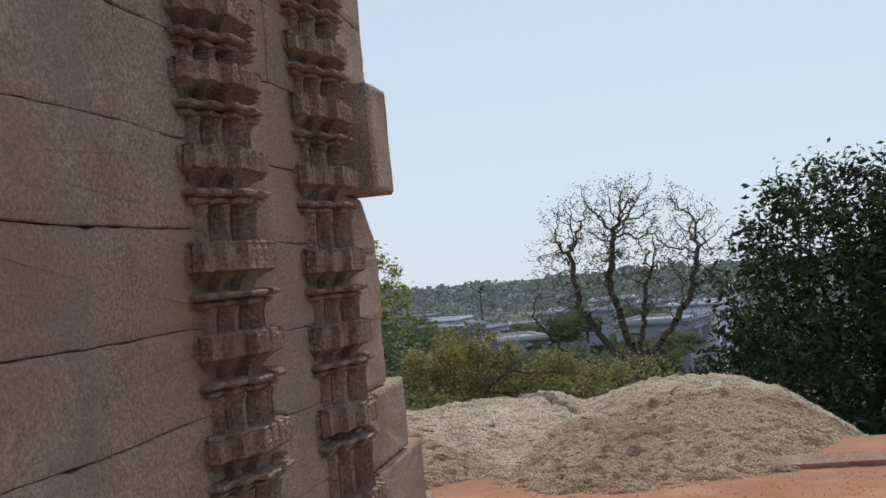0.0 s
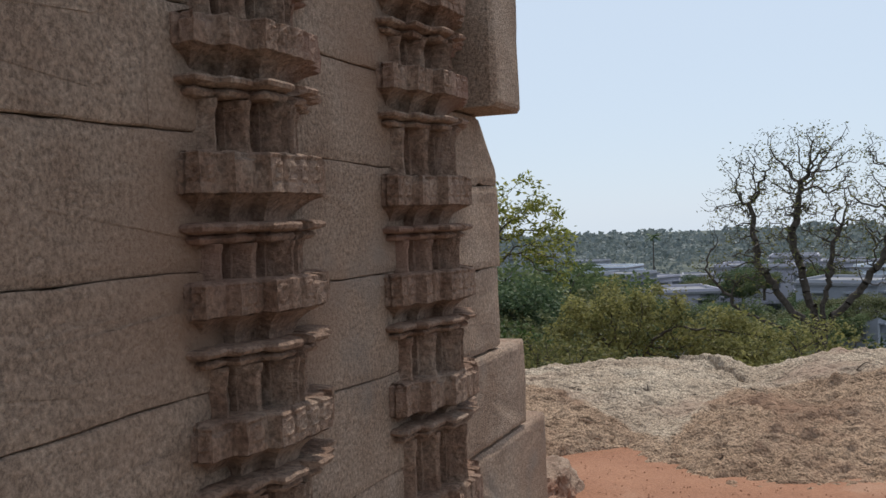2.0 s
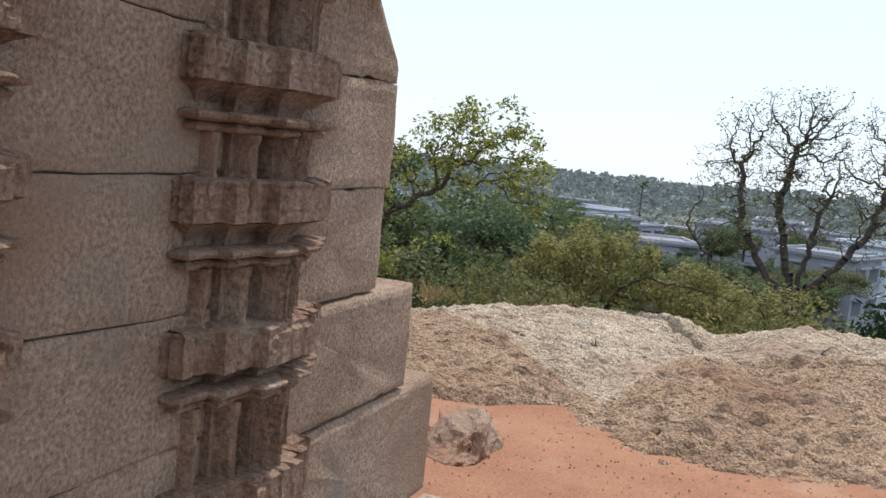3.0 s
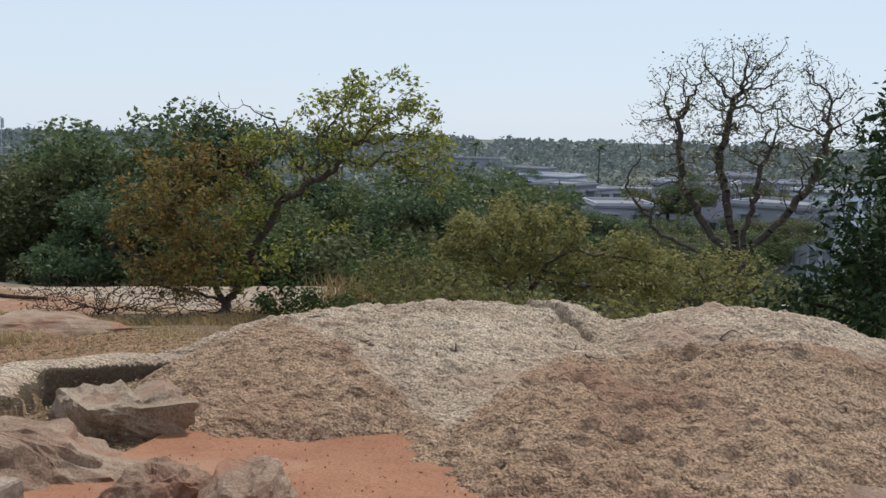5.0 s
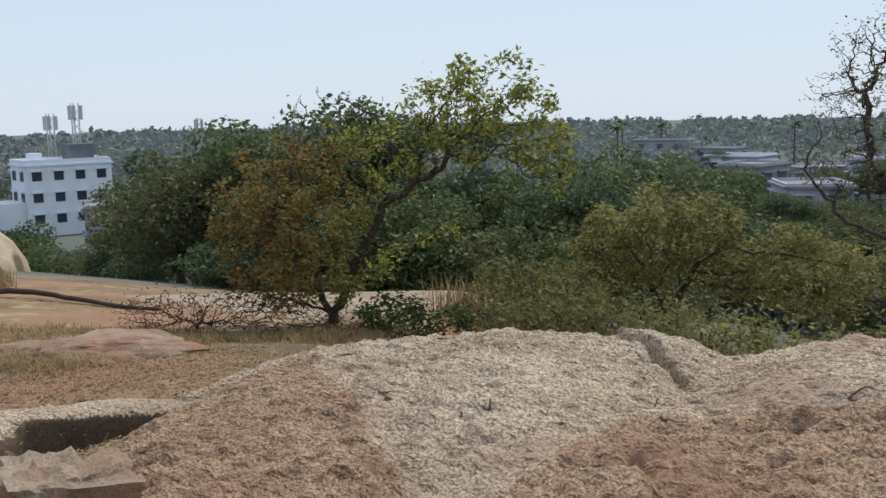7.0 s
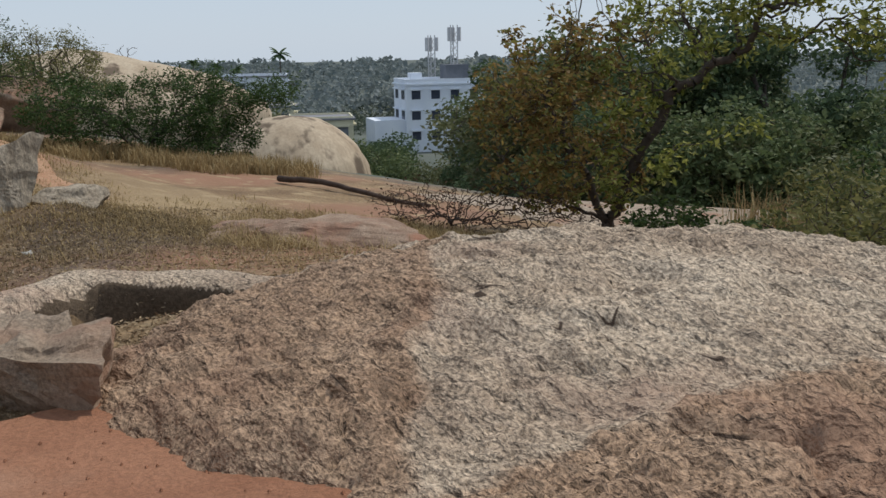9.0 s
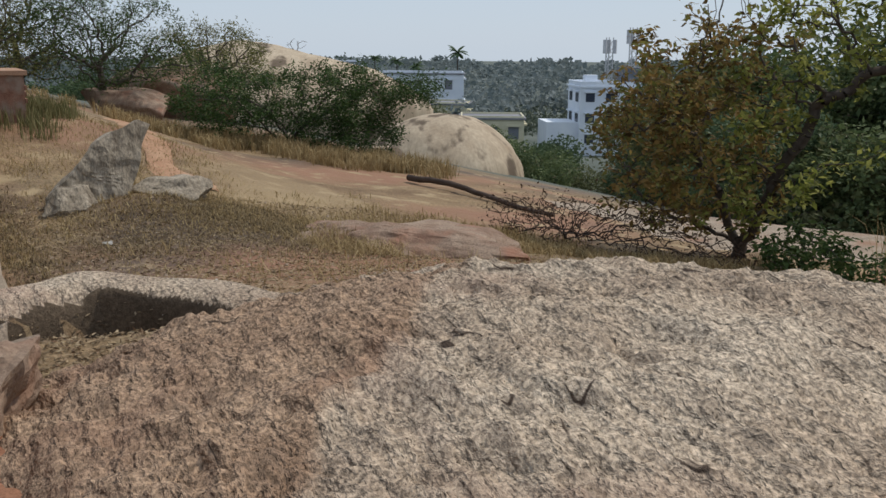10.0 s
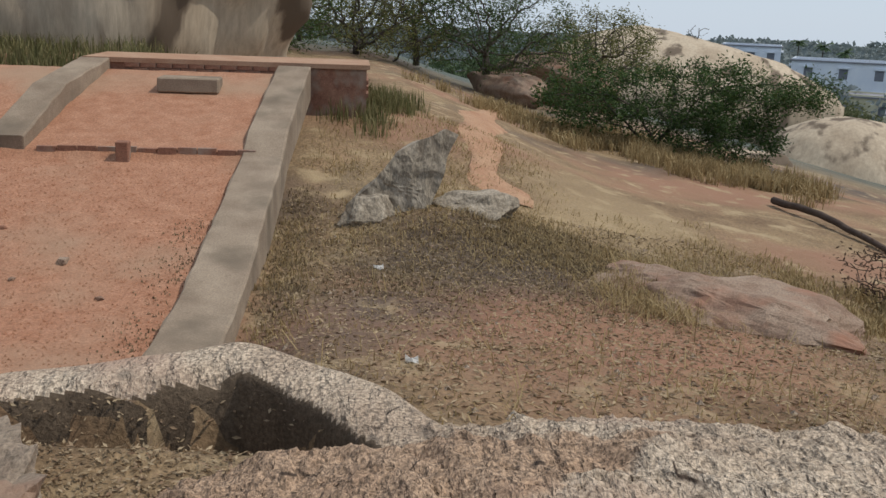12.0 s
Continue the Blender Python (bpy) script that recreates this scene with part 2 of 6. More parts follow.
M_LEAF = leafy("leaf_green", [(0.035, 0.06, 0.02), (0.06, 0.10, 0.03), (0.10, 0.13, 0.04)])
M_LEAF_DARK = leafy("leaf_dark", [(0.018, 0.035, 0.016), (0.03, 0.055, 0.022), (0.05, 0.08, 0.03)], 0.2, 0.35)
M_LEAF_LIME = leafy("leaf_lime", [(0.09, 0.11, 0.025), (0.22, 0.24, 0.055), (0.38, 0.37, 0.11)], 0.5)
M_LEAF_BROWN = leafy("leaf_brown", [(0.07, 0.045, 0.018), (0.19, 0.12, 0.04), (0.30, 0.20, 0.07), (0.13, 0.14, 0.04), (0.21, 0.19, 0.055)], 0.45)
M_LEAF_OLIVE = leafy("leaf_olive", [(0.08, 0.09, 0.035), (0.15, 0.15, 0.055), (0.23, 0.21, 0.08)], 0.45)
M_LEAF_DEAD = leafy("leaf_dead", [(0.06, 0.036, 0.026), (0.12, 0.075, 0.05)], 0.2, 0.8)
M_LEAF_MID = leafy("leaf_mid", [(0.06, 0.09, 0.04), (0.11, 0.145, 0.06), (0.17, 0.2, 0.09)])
# leaves for the valley, greyer and paler: haze of distance put into the colour
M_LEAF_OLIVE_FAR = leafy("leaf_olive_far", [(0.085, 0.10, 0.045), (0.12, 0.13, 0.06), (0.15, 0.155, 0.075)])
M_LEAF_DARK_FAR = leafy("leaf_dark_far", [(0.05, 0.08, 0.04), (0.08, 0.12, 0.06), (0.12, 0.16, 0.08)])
# skyline leaves: distance haze painted in as a pale blue-grey tint
M_FARWOOD_HAZED = leafy("leaf_skyline_hazed", [(0.13, 0.16, 0.155), (0.175, 0.205, 0.205), (0.22, 0.25, 0.25)])
M_LEAF_VALLEY_HAZED = leafy("leaf_valley_hazed", [(0.07, 0.09, 0.065), (0.105, 0.13, 0.095), (0.15, 0.165, 0.125)])
M_LEAF_BUSH = leafy("leaf_bush", [(0.12, 0.12, 0.04), (0.22, 0.21, 0.075), (0.33, 0.30, 0.12)], 0.5)
M_LEAF_SHRUB = leafy("leaf_shrub", [(0.03, 0.055, 0.018), (0.05, 0.09, 0.026), (0.09, 0.13, 0.04)], 0.3)
M_STRAW = leafy("straw", [(0.22, 0.15, 0.07), (0.33, 0.24, 0.12), (0.42, 0.33, 0.18)], 0.3, 0.8)
M_DEADGRASS = leafy("dead_grass", [(0.09, 0.065, 0.04), (0.17, 0.125, 0.075), (0.26, 0.2, 0.12)], 0.25, 0.8)
M_GREENGRASS = leafy("weeds", [(0.1, 0.1, 0.04), (0.17, 0.16, 0.07), (0.26, 0.22, 0.11)], 0.3, 0.8)
M_LITTER = leafy("dead_leaves", [(0.14, 0.095, 0.06), (0.26, 0.19, 0.115), (0.4, 0.31, 0.2), (0.2, 0.125, 0.08)], 0.1, 0.9)


def outcrop_material():
    """Granite skin in two ages: a pale smooth sheet between two old flake edges, darker and rougher outside them."""
    m = material("outcrop_granite", [(0.3, (0.37, 0.275, 0.2)), (0.5, (0.52, 0.41, 0.305)), (0.75, (0.61, 0.505, 0.39))], 1.3, fine=(0.42, 1.32), bump=1.0, bump_scale=48, patches=[((0.40, 0.27, 0.2), 0.8, 0.54, 0.75), ((0.27, 0.215, 0.165), 5.0, 0.6, 0.75)])
    n, l = m.node_tree.nodes, m.node_tree.links
    b = n["Principled BSDF"]
    src = b.inputs["Base Color"].links[0].from_socket
    tc = n.new("ShaderNodeTexCoord")
    wob = n.new("ShaderNodeTexNoise")
    wob.inputs["Scale"].default_value, wob.inputs["Detail"].default_value = 2.2, 7.0
    l.new(tc.outputs["Object"], wob.inputs["Vector"])

    def side(nx, ny, px, py):
        dot = n.new("ShaderNodeVectorMath")
        dot.operation = "DOT_PRODUCT"
        l.new(tc.outputs["Object"], dot.inputs[0])
        dot.inputs[1].default_value = (nx, ny, 0)
        add = n.new("ShaderNodeMath")
        add.operation = "MULTIPLY_ADD"
        l.new(wob.outputs[0], add.inputs[0])
        add.inputs[1].default_value = 0.55
        l.new(dot.outputs["Value"], add.inputs[2])
        mr = n.new("ShaderNodeMapRange")
        edge = nx * px + ny * py + 0.275
        mr.inputs[1].default_value, mr.inputs[2].default_value = edge - 0.05, edge + 0.05
        l.new(add.outputs[0], mr.inputs[0])
        return mr.outputs[0]

    left = side(0.64, 0.77, -1.45, 11.65)
    low = side(-0.957, 0.29, 0.05, 11.4)
    high = side(-0.15, 1.0, 0.0, 12.3)
    far_right = n.new("ShaderNodeMath")
    far_right.operation = "MAXIMUM"
    l.new(low, far_right.inputs[0])
    l.new(high, far_right.inputs[1])
    pale = n.new("ShaderNodeMath")
    pale.operation = "MULTIPLY"
    l.new(left, pale.inputs[0])
    l.new(far_right.outputs[0], pale.inputs[1])
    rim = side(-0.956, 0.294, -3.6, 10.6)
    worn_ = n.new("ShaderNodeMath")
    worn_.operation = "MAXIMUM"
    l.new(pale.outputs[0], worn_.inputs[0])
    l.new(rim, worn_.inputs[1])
    aged = n.new("ShaderNodeMix")
    aged.data_type, aged.blend_type = "RGBA", "MULTIPLY"
    aged.inputs[0].default_value = 1.0
    l.new(src, aged.inputs[6])
    aged.inputs[7].default_value = (0.79, 0.68, 0.61, 1)
    mix = n.new("ShaderNodeMix")
    mix.data_type = "RGBA"
    l.new(worn_.outputs[0], mix.inputs[0])
    l.new(aged.outputs[2], mix.inputs[6])
    l.new(src, mix.inputs[7])
    # thin dirt-filled cracks, in places
    crack = n.new("ShaderNodeTexNoise")
    crack.inputs["Scale"].default_value, crack.inputs["Detail"].default_value = 2.0, 1.5
    cm = n.new("ShaderNodeMapping")
    cm.inputs["Rotation"].default_value, cm.inputs["Scale"].default_value = (0, 0, 0.5), (0.7, 1.9, 1.0)
    l.new(tc.outputs["Object"], cm.inputs[0])
    l.new(cm.outputs[0], crack.inputs["Vector"])
    off = n.new("ShaderNodeMath")
    off.operation = "SUBTRACT"
    l.new(crack.outputs[0], off.inputs[0])
    off.inputs[1].default_value = 0.5
    width = n.new("ShaderNodeMath")
    width.operation = "ABSOLUTE"
    l.new(off.outputs[0], width.inputs[0])
    line = n.new("ShaderNodeMapRange")
    line.inputs[1].default_value, line.inputs[2].default_value = 0.003, 0.009
    line.inputs[3].default_value, line.inputs[4].default_value = 1.0, 0.0
    l.new(width.outputs[0], line.inputs[0])
    some = n.new("ShaderNodeTexNoise")
    some.inputs["Scale"].default_value, some.inputs["Detail"].default_value = 3.1, 2.0
    l.new(tc.outputs["Object"], some.inputs["Vector"])
    few = n.new("ShaderNodeMapRange")
    few.inputs[1].default_value, few.inputs[2].default_value = 0.55, 0.62
    l.new(some.outputs[0], few.inputs[0])
    both = n.new("ShaderNodeMath")
    both.operation = "MULTIPLY"
    l.new(line.outputs[0], both.inputs[0])
    l.new(few.outputs[0], both.inputs[1])
    dirt = n.new("ShaderNodeMix")
    dirt.data_type = "RGBA"
    l.new(both.outputs[0], dirt.inputs[0])
    l.new(mix.outputs[2], dirt.inputs[6])
    dirt.inputs[7].default_value = (0.07, 0.048, 0.035, 1)
    l.new(dirt.outputs[2], b.inputs["Base Color"])
    # flakes: terraces of a coarser noise, whose edges catch the light
    fl = n.new("ShaderNodeTexNoise")
    fl.inputs["Scale"].default_value, fl.inputs["Detail"].default_value = 8.0, 4.0
    l.new(cm.outputs[0], fl.inputs["Vector"])
    snap = n.new("ShaderNodeMath")
    snap.operation = "SNAP"
    l.new(fl.outputs[0], snap.inputs[0])
    snap.inputs[1].default_value = 0.05
    total = n.new("ShaderNodeMath")
    total.operation = "ADD"
    l.new(fl.outputs[0], total.inputs[0])
    l.new(snap.outputs[0], total.inputs[1])
    b2 = n.new("ShaderNodeBump")
    b2.inputs["Strength"].default_value, b2.inputs["Distance"].default_value = 1.0, 0.11
    l.new(total.outputs[0], b2.inputs["Height"])
    grain = b.inputs["Normal"].links[0].from_node
    grain.inputs["Distance"].default_value = 0.02
    speck = grain.inputs["Height"].links[0].from_node
    speck.inputs["Detail"].default_value, speck.inputs["Roughness"].default_value = 3.0, 0.6
    l.new(b2.outputs[0], grain.inputs["Normal"])
    return m


M_OUTCROP = outcrop_material()


# ---- building helpers ----
def mesh_object(name, bm, mat, parent=None, label="", smooth=False):
    me = bpy.data.meshes.new(name)
    bm.to_mesh(me)
    bm.free()
    if smooth:
        me.polygons.foreach_set("use_smooth", [True] * len(me.polygons))
    me.materials.append(mat)
    ob = new(name, me)
    if parent:
        ob.parent = parent
    if label:
        ob["label"] = label
    return ob


def part(name, bm, material_, parent, label="", smooth=False):
    return mesh_object(name, bm, material_, parent, label, smooth)


def box(bm, x0, x1, y0, y1, z0, z1):
    v = [bm.verts.new((x, y, z)) for z in (z0, z1) for x, y in ((x0, y0), (x1, y0), (x1, y1), (x0, y1))]
    for f in ((3, 2, 1, 0), (4, 5, 6, 7), (0, 1, 5, 4), (1, 2, 6, 5), (2, 3, 7, 6), (3, 0, 4, 7)):
        bm.faces.new([v[i] for i in f])


def boxed(*size):
    bm = bmesh.new()
    box(bm, *size)
    return bm


def grid_mesh(name, xs, ys, height, mat, parent=None, label="", smooth=True):
    """A sheet of land over the lines xs and ys, at height(x, y)."""
    gx, gy = np.meshgrid(xs, ys)
    gz = height(gx, gy)
    verts = np.stack([gx, gy, gz], -1).reshape(-1, 3)
    w = len(xs)
    i = np.arange(len(xs) - 1)[None] + w * np.arange(len(ys) - 1)[:, None]
    faces = np.stack([i, i + 1, i + w + 1, i + w], -1).reshape(-1, 4)
    me = bpy.data.meshes.new(name)
    me.from_pydata(verts.tolist(), [], faces.tolist())
    me.polygons.foreach_set("use_smooth", [smooth] * len(me.polygons))
    me.materials.append(mat)
    ob = new(name, me)
    ob.parent = parent
    if label:
        ob["label"] = label
    return ob


def smoothstep(a, b, v):
    t = np.clip((v - a) / (b - a), 0, 1)
    return t * t * (3 - 2 * t)


# ---- land ----
def lattice(ix, iy, seed):
    h = (ix.astype(np.int64) * 374761393 + iy.astype(np.int64) * 668265263 + seed * 974711) & 0xFFFFFFFF
    h = ((h ^ (h >> 13)) * 1274126177) & 0xFFFFFFFF
    return ((h ^ (h >> 16)) & 0xFFFF) / 65535.0


def value_noise(x, y, seed=0):
    x, y = np.asarray(x, float), np.asarray(y, float)
    ix, iy = np.floor(x), np.floor(y)
    fx, fy = x - ix, y - iy
    fx, fy = fx * fx * (3 - 2 * fx), fy * fy * (3 - 2 * fy)
    a, b = lattice(ix, iy, seed), lattice(ix + 1, iy, seed)
    c, d = lattice(ix, iy + 1, seed), lattice(ix + 1, iy + 1, seed)
    return (a + (b - a) * fx) * (1 - fy) + (c + (d - c) * fx) * fy - 0.5


def fbm(x, y, octaves=4, seed=0, gain=0.5):
    total, amp = 0, 1.0
    for o in range(octaves):
        total = total + amp * value_noise(x * 2**o, y * 2**o, seed + o)
        amp *= gain
    return total


def hollow_depth(x, y):
    """The pit in the rock: a steep wall along its west side, a shelving floor on the east, narrowing to a tip."""
    wob = 0.05 * fbm(x * 4, y * 4, 2, 5)
    west = np.interp(y, [9.6, 9.96, 10.47, 11.05, 11.28, 11.46, 11.78], [-3.7, -3.89, -4.0, -4.15, -3.92, -3.69, -3.18]) + wob
    east = np.interp(y, [9.6, 10.5, 11.0, 11.78], [-3.45, -3.4, -3.38, -3.16])
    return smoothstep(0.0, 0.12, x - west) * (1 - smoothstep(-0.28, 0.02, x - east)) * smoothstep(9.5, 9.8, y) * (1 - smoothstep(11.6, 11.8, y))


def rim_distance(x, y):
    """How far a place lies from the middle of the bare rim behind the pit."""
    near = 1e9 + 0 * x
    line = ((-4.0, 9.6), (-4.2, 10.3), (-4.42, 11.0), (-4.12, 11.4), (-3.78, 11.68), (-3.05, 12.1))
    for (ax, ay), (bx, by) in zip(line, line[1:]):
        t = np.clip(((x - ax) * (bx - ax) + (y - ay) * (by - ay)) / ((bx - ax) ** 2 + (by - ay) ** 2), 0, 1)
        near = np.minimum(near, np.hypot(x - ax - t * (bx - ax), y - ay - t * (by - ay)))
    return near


def land(x, y):
    x, y = np.asarray(x, float), np.asarray(y, float)
    z = -0.84 - 0.65 * smoothstep(2, 9, -x)
    z = z - 0.115 * np.maximum(0, y - 13) - 0.10 * np.maximum(0, y - 22)
    z = z + np.minimum(0.95 + 0.55 * (1 - smoothstep(7, 11, y)), 0.22 * np.maximum(0, -x - 11)) * (1 - smoothstep(11, 17.5, y))
    z = z - np.minimum(2.2, 0.3 * np.maximum(0, y - 14.3)) * smoothstep(-6.5, -3.5, x)
    far = np.hypot(x, y)
    t = smoothstep(45, 130, far)
    z = z * (1 - t) - (17 + 0.0135 * np.maximum(0, far - 130)) * t
    rough = 1 - smoothstep(30, 60, far)
    z = z + rough * (0.10 * fbm(x * 0.5, y * 0.5, 4, 1) + 0.03 * fbm(x * 4, y * 4, 3, 9) * smoothstep(2.5, 4, -x + 0.3 * (y - 12)))
    # level under the temple court
    court = smoothstep(-3.5, -2.6, x) * (1 - smoothstep(10.5, 11.5, y))
    z = z * (1 - court) + court * (-0.88 - 0.1 * smoothstep(0.3, 1.8, -x) * smoothstep(8.6, 10.0, y))
    z = z + 0.22 * np.exp(-((x + 10.75) ** 2 + (y - 12.6) ** 2) / 1.2)
    # the slope falls away beyond the outcrop's end, and is cut down for the gravel court
    z = z - 1.4 * smoothstep(2.2, 4.2, x) * smoothstep(10.9, 12.2, y)
    cut = smoothstep(4.6, 5.0, -x) * (1 - smoothstep(15.5, 17, -x)) * (1 - smoothstep(10.7, 11.5, y)) * smoothstep(2.0, 3.4, y)
    floor_ = np.interp(-x, [3.0, 5.0, 7.0, 11.3, 11.42, 14.7], [-1.6, -1.56, -1.52, -1.0, -0.9, -0.2])
    z = z * (1 - cut) + cut * np.minimum(z, floor_)
    return z - 0.7 * hollow_depth(x, y)


def axis_lines(points):
    out = []
    for (a, step), (b, _) in zip(points, points[1:]):
        out.append(np.arange(a, b - 1e-6, step))
    out.append(np.array([points[-1][0]]))
    return np.concatenate(out)


LX = axis_lines([(-3200, 400), (-400, 40), (-80, 4), (-40, 0.8), (-18, 0.16), (-12, 0.07), (-2, 0.3), (8, 2), (40, 10), (120, 60), (400, 400), (3200, 1)])
LY = axis_lines([(-3200, 400), (-400, 60), (-80, 8), (-10, 1.0), (6, 0.12), (10.5, 0.07), (17, 0.14), (22, 0.5), (40, 2), (100, 15), (400, 400), (3200, 1)])
ground = tagged(grid_mesh("ground", LX, LY, land, M_GROUND), "dry grassy earth of a rocky hill, strewn with dead leaves", "ground", kind="structure")


def mound(x, y, cx, cy, left, right, front, behind, top):
    dx, dy = x - cx, y - cy
    d = (dx / np.where(dx < 0, left, right)) ** 2 + (dy / np.where(dy < 0, front, behind)) ** 2
    return -1.08 + (top + 1.08) * (1 - np.minimum(d, 2.2))


def outcrop(x, y):
    a = mound(x, y, -1.3, 12.9, 2.8, 3.0, 3.4, 2.9, -0.43)
    b = mound(x, y, 1.95, 13.3, 2.2, 1.9, 4.4, 3.2, -0.26)
    c = mound(x, y, 0.9, 11.7, 2.0, 3.0, 3.0, 3.0, -0.46)
    b = np.maximum(b, c)
    k = 0.09
    h = np.clip(0.5 + 0.5 * (a - b) / k, 0, 1)
    z = b + (a - b) * h + k * h * (1 - h)
    z = z + 0.07 * fbm(x * 0.9, y * 0.9, 3, 21)
    # flaking skin: thin sheets, longer than wide, that end in small steps
    p, q = x * 0.93 + y * 0.37, y * 0.93 - x * 0.37
    sheet = fbm(p * 1.5, q * 2.6, 4, 31)
    small = fbm(p * 3.6, q * 8.0, 4, 45, 0.6)
    z = z + 0.07 * np.floor(sheet * 7) / 7 + 0.055 * np.floor(small * 6) / 6 + 0.02 * small + 0.016 * fbm(p * 13, q * 19, 3, 51, 0.6)
    line = np.abs(fbm(x * 1.5 + 0.8 * y, y * 2.8 - 0.5 * x, 3, 55))
    where = smoothstep(0.05, 0.2, fbm(x * 1.1, y * 1.1, 2, 57))
    z = z - 0.045 * where * (1 - smoothstep(0.0, 0.022, line))
    # rough lower skin beyond an old flake edge
    edge = np.minimum(0.957 * (x - 0.05) - 0.29 * (y - 11.4), 0.6 * (12.3 + 0.15 * x - y)) + 0.2 * fbm(x * 1.4, y * 1.4, 3, 61)
    rough = smoothstep(-0.04, 0.05, edge)
    z = z + rough * (0.06 * np.floor(fbm(p * 5, q * 8, 4, 71, 0.6) * 5) / 5 + 0.03 * fbm(p * 10, q * 13, 3, 73, 0.6) - 0.04)
    # long slot beside a raised sheet, and short cracks
    t = (x + 0.14) * 0.65 + (y - 13.97) * -0.757
    s = (x + 0.14) * 0.757 + (y - 13.97) * 0.65
    z = z + 0.12 * np.exp(-((x + 0.15) ** 2 + (y - 14.1) ** 2) / 0.8)
    z = z + 0.09 * smoothstep(0.02, 0.05, s) * (1 - smoothstep(0.15, 1.4, s)) * smoothstep(-1.1, -0.8, t) * (1 - smoothstep(0.0, 0.8, t))
    z = z - 0.10 * (smoothstep(-0.05, -0.02, s + 0.03 * fbm(t * 6, s * 6, 2, 83)) - smoothstep(0.02, 0.05, s)) * smoothstep(-0.95, -0.8, t) * (1 - smoothstep(0.6, 0.8, t))
    for cx, cy, a, ln in ((0.595, 11.52, -0.9, 0.25), (-0.35, 10.4, -0.4, 0.3), (1.35, 12.6, -0.3, 0.5), (-1.4, 10.9, 0.3, 0.25), (0.7, 13.1, -0.1, 0.3), (0.95, 12.6, 0.2, 0.35), (-0.8, 12.3, -0.6, 0.3), (1.65, 13.3, 0.1, 0.25), (1.9, 11.9, 0.4, 0.4)):
        p, q = (x - cx) * math.cos(a) + (y - cy) * math.sin(a), -(x - cx) * math.sin(a) + (y - cy) * math.cos(a)
        q = q + 0.06 * fbm(x * 5, y * 5, 2, 81)
        z = z - 0.04 * np.exp(-(q / 0.022) ** 2) * (1 - smoothstep(ln * 0.6, ln, np.abs(p)))
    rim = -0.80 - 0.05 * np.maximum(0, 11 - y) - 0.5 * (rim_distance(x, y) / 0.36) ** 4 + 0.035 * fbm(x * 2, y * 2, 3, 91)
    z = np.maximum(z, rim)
    z = z - 0.35 * smoothstep(0.2, 1.0, -x) * (1 - smoothstep(2.6, 3.0, -x)) * (1 - smoothstep(9.9, 10.6, y - 0.2 * (x + 1.5)))  # a bay of soil before the split block
    return z - 0.85 * hollow_depth(x, y)


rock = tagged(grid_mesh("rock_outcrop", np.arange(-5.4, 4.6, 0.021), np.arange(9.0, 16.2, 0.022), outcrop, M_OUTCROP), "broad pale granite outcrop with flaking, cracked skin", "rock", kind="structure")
# faces inside the pit get the browner rock with painted shade
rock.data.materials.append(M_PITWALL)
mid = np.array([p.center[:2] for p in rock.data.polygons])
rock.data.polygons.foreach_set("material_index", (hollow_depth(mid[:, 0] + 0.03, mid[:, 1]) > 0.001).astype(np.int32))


def soil_top(x, y):
    dip = 0.10 * smoothstep(0.3, 1.8, -x) * smoothstep(8.6, 10.0, y)
    return -0.83 - dip + 0.03 * fbm(x, y, 3, 4) + 0.012 * fbm(x * 9, y * 9, 3, 6)


soil = tagged(grid_mesh("red_soil", np.arange(-2.3, 9, 0.07), np.arange(5.6, 11.8, 0.07), soil_top, M_SOIL), "bare red earth with scattered grit beside the temple", "ground", kind="structure")


# ---- stones ----
def stone(name, centre, size, label, mat, turn=0.0, tilt=(0, 0), seed=0, cuts=5, rough=0.12, flat=0.75, category="stone", capped=True, jagged=0.0):
    """A broken stone: a ball cut by random planes, with a grainy skin, and its base under the ground."""
    rnd = random.Random(seed)
    bm = bmesh.new()
    bmesh.ops.create_icosphere(bm, subdivisions=5, radius=1)
    planes = []
    for _ in range(cuts * 2):
        nrm = Vector((rnd.uniform(-1, 1), rnd.uniform(-1, 1), rnd.uniform(-0.6, 0.9))).normalized()
        planes.append((nrm, rnd.uniform(flat * 0.75, flat)))
    if capped:
        planes.append((Vector((0, 0, 1)), flat * 0.8))
    off = Vector((seed * 3.1, seed * 1.7, 0))
    for v in bm.verts:
        p = v.co.copy()
        for nrm, d in planes:
            over = p.dot(nrm) - d
            if over > 0:
                p -= nrm * over * 0.93
        p *= 1 + rough * 0.6 * noise.noise(p * 1.6 + off) + rough * 0.35 * noise.noise(p * 5 + off) + rough * 0.12 * noise.noise(p * 14 + off)
        if jagged:
            q = p * 2.2 + off
            p += p.normalized() * jagged * (math.floor(noise.noise(q) * 5) / 5 + 0.35 * math.floor(noise.noise(q * 3) * 4) / 4)
        v.co = p
    m = Matrix.Translation(centre) @ Euler((radians(tilt[0]), radians(tilt[1]), radians(turn))).to_matrix().to_4x4() @ Matrix.Diagonal((*[s / flat for s in size], 1))
    bmesh.ops.transform(bm, matrix=m, verts=bm.verts)
    return tagged(mesh_object(name, bm, mat, smooth=not jagged), label, category)


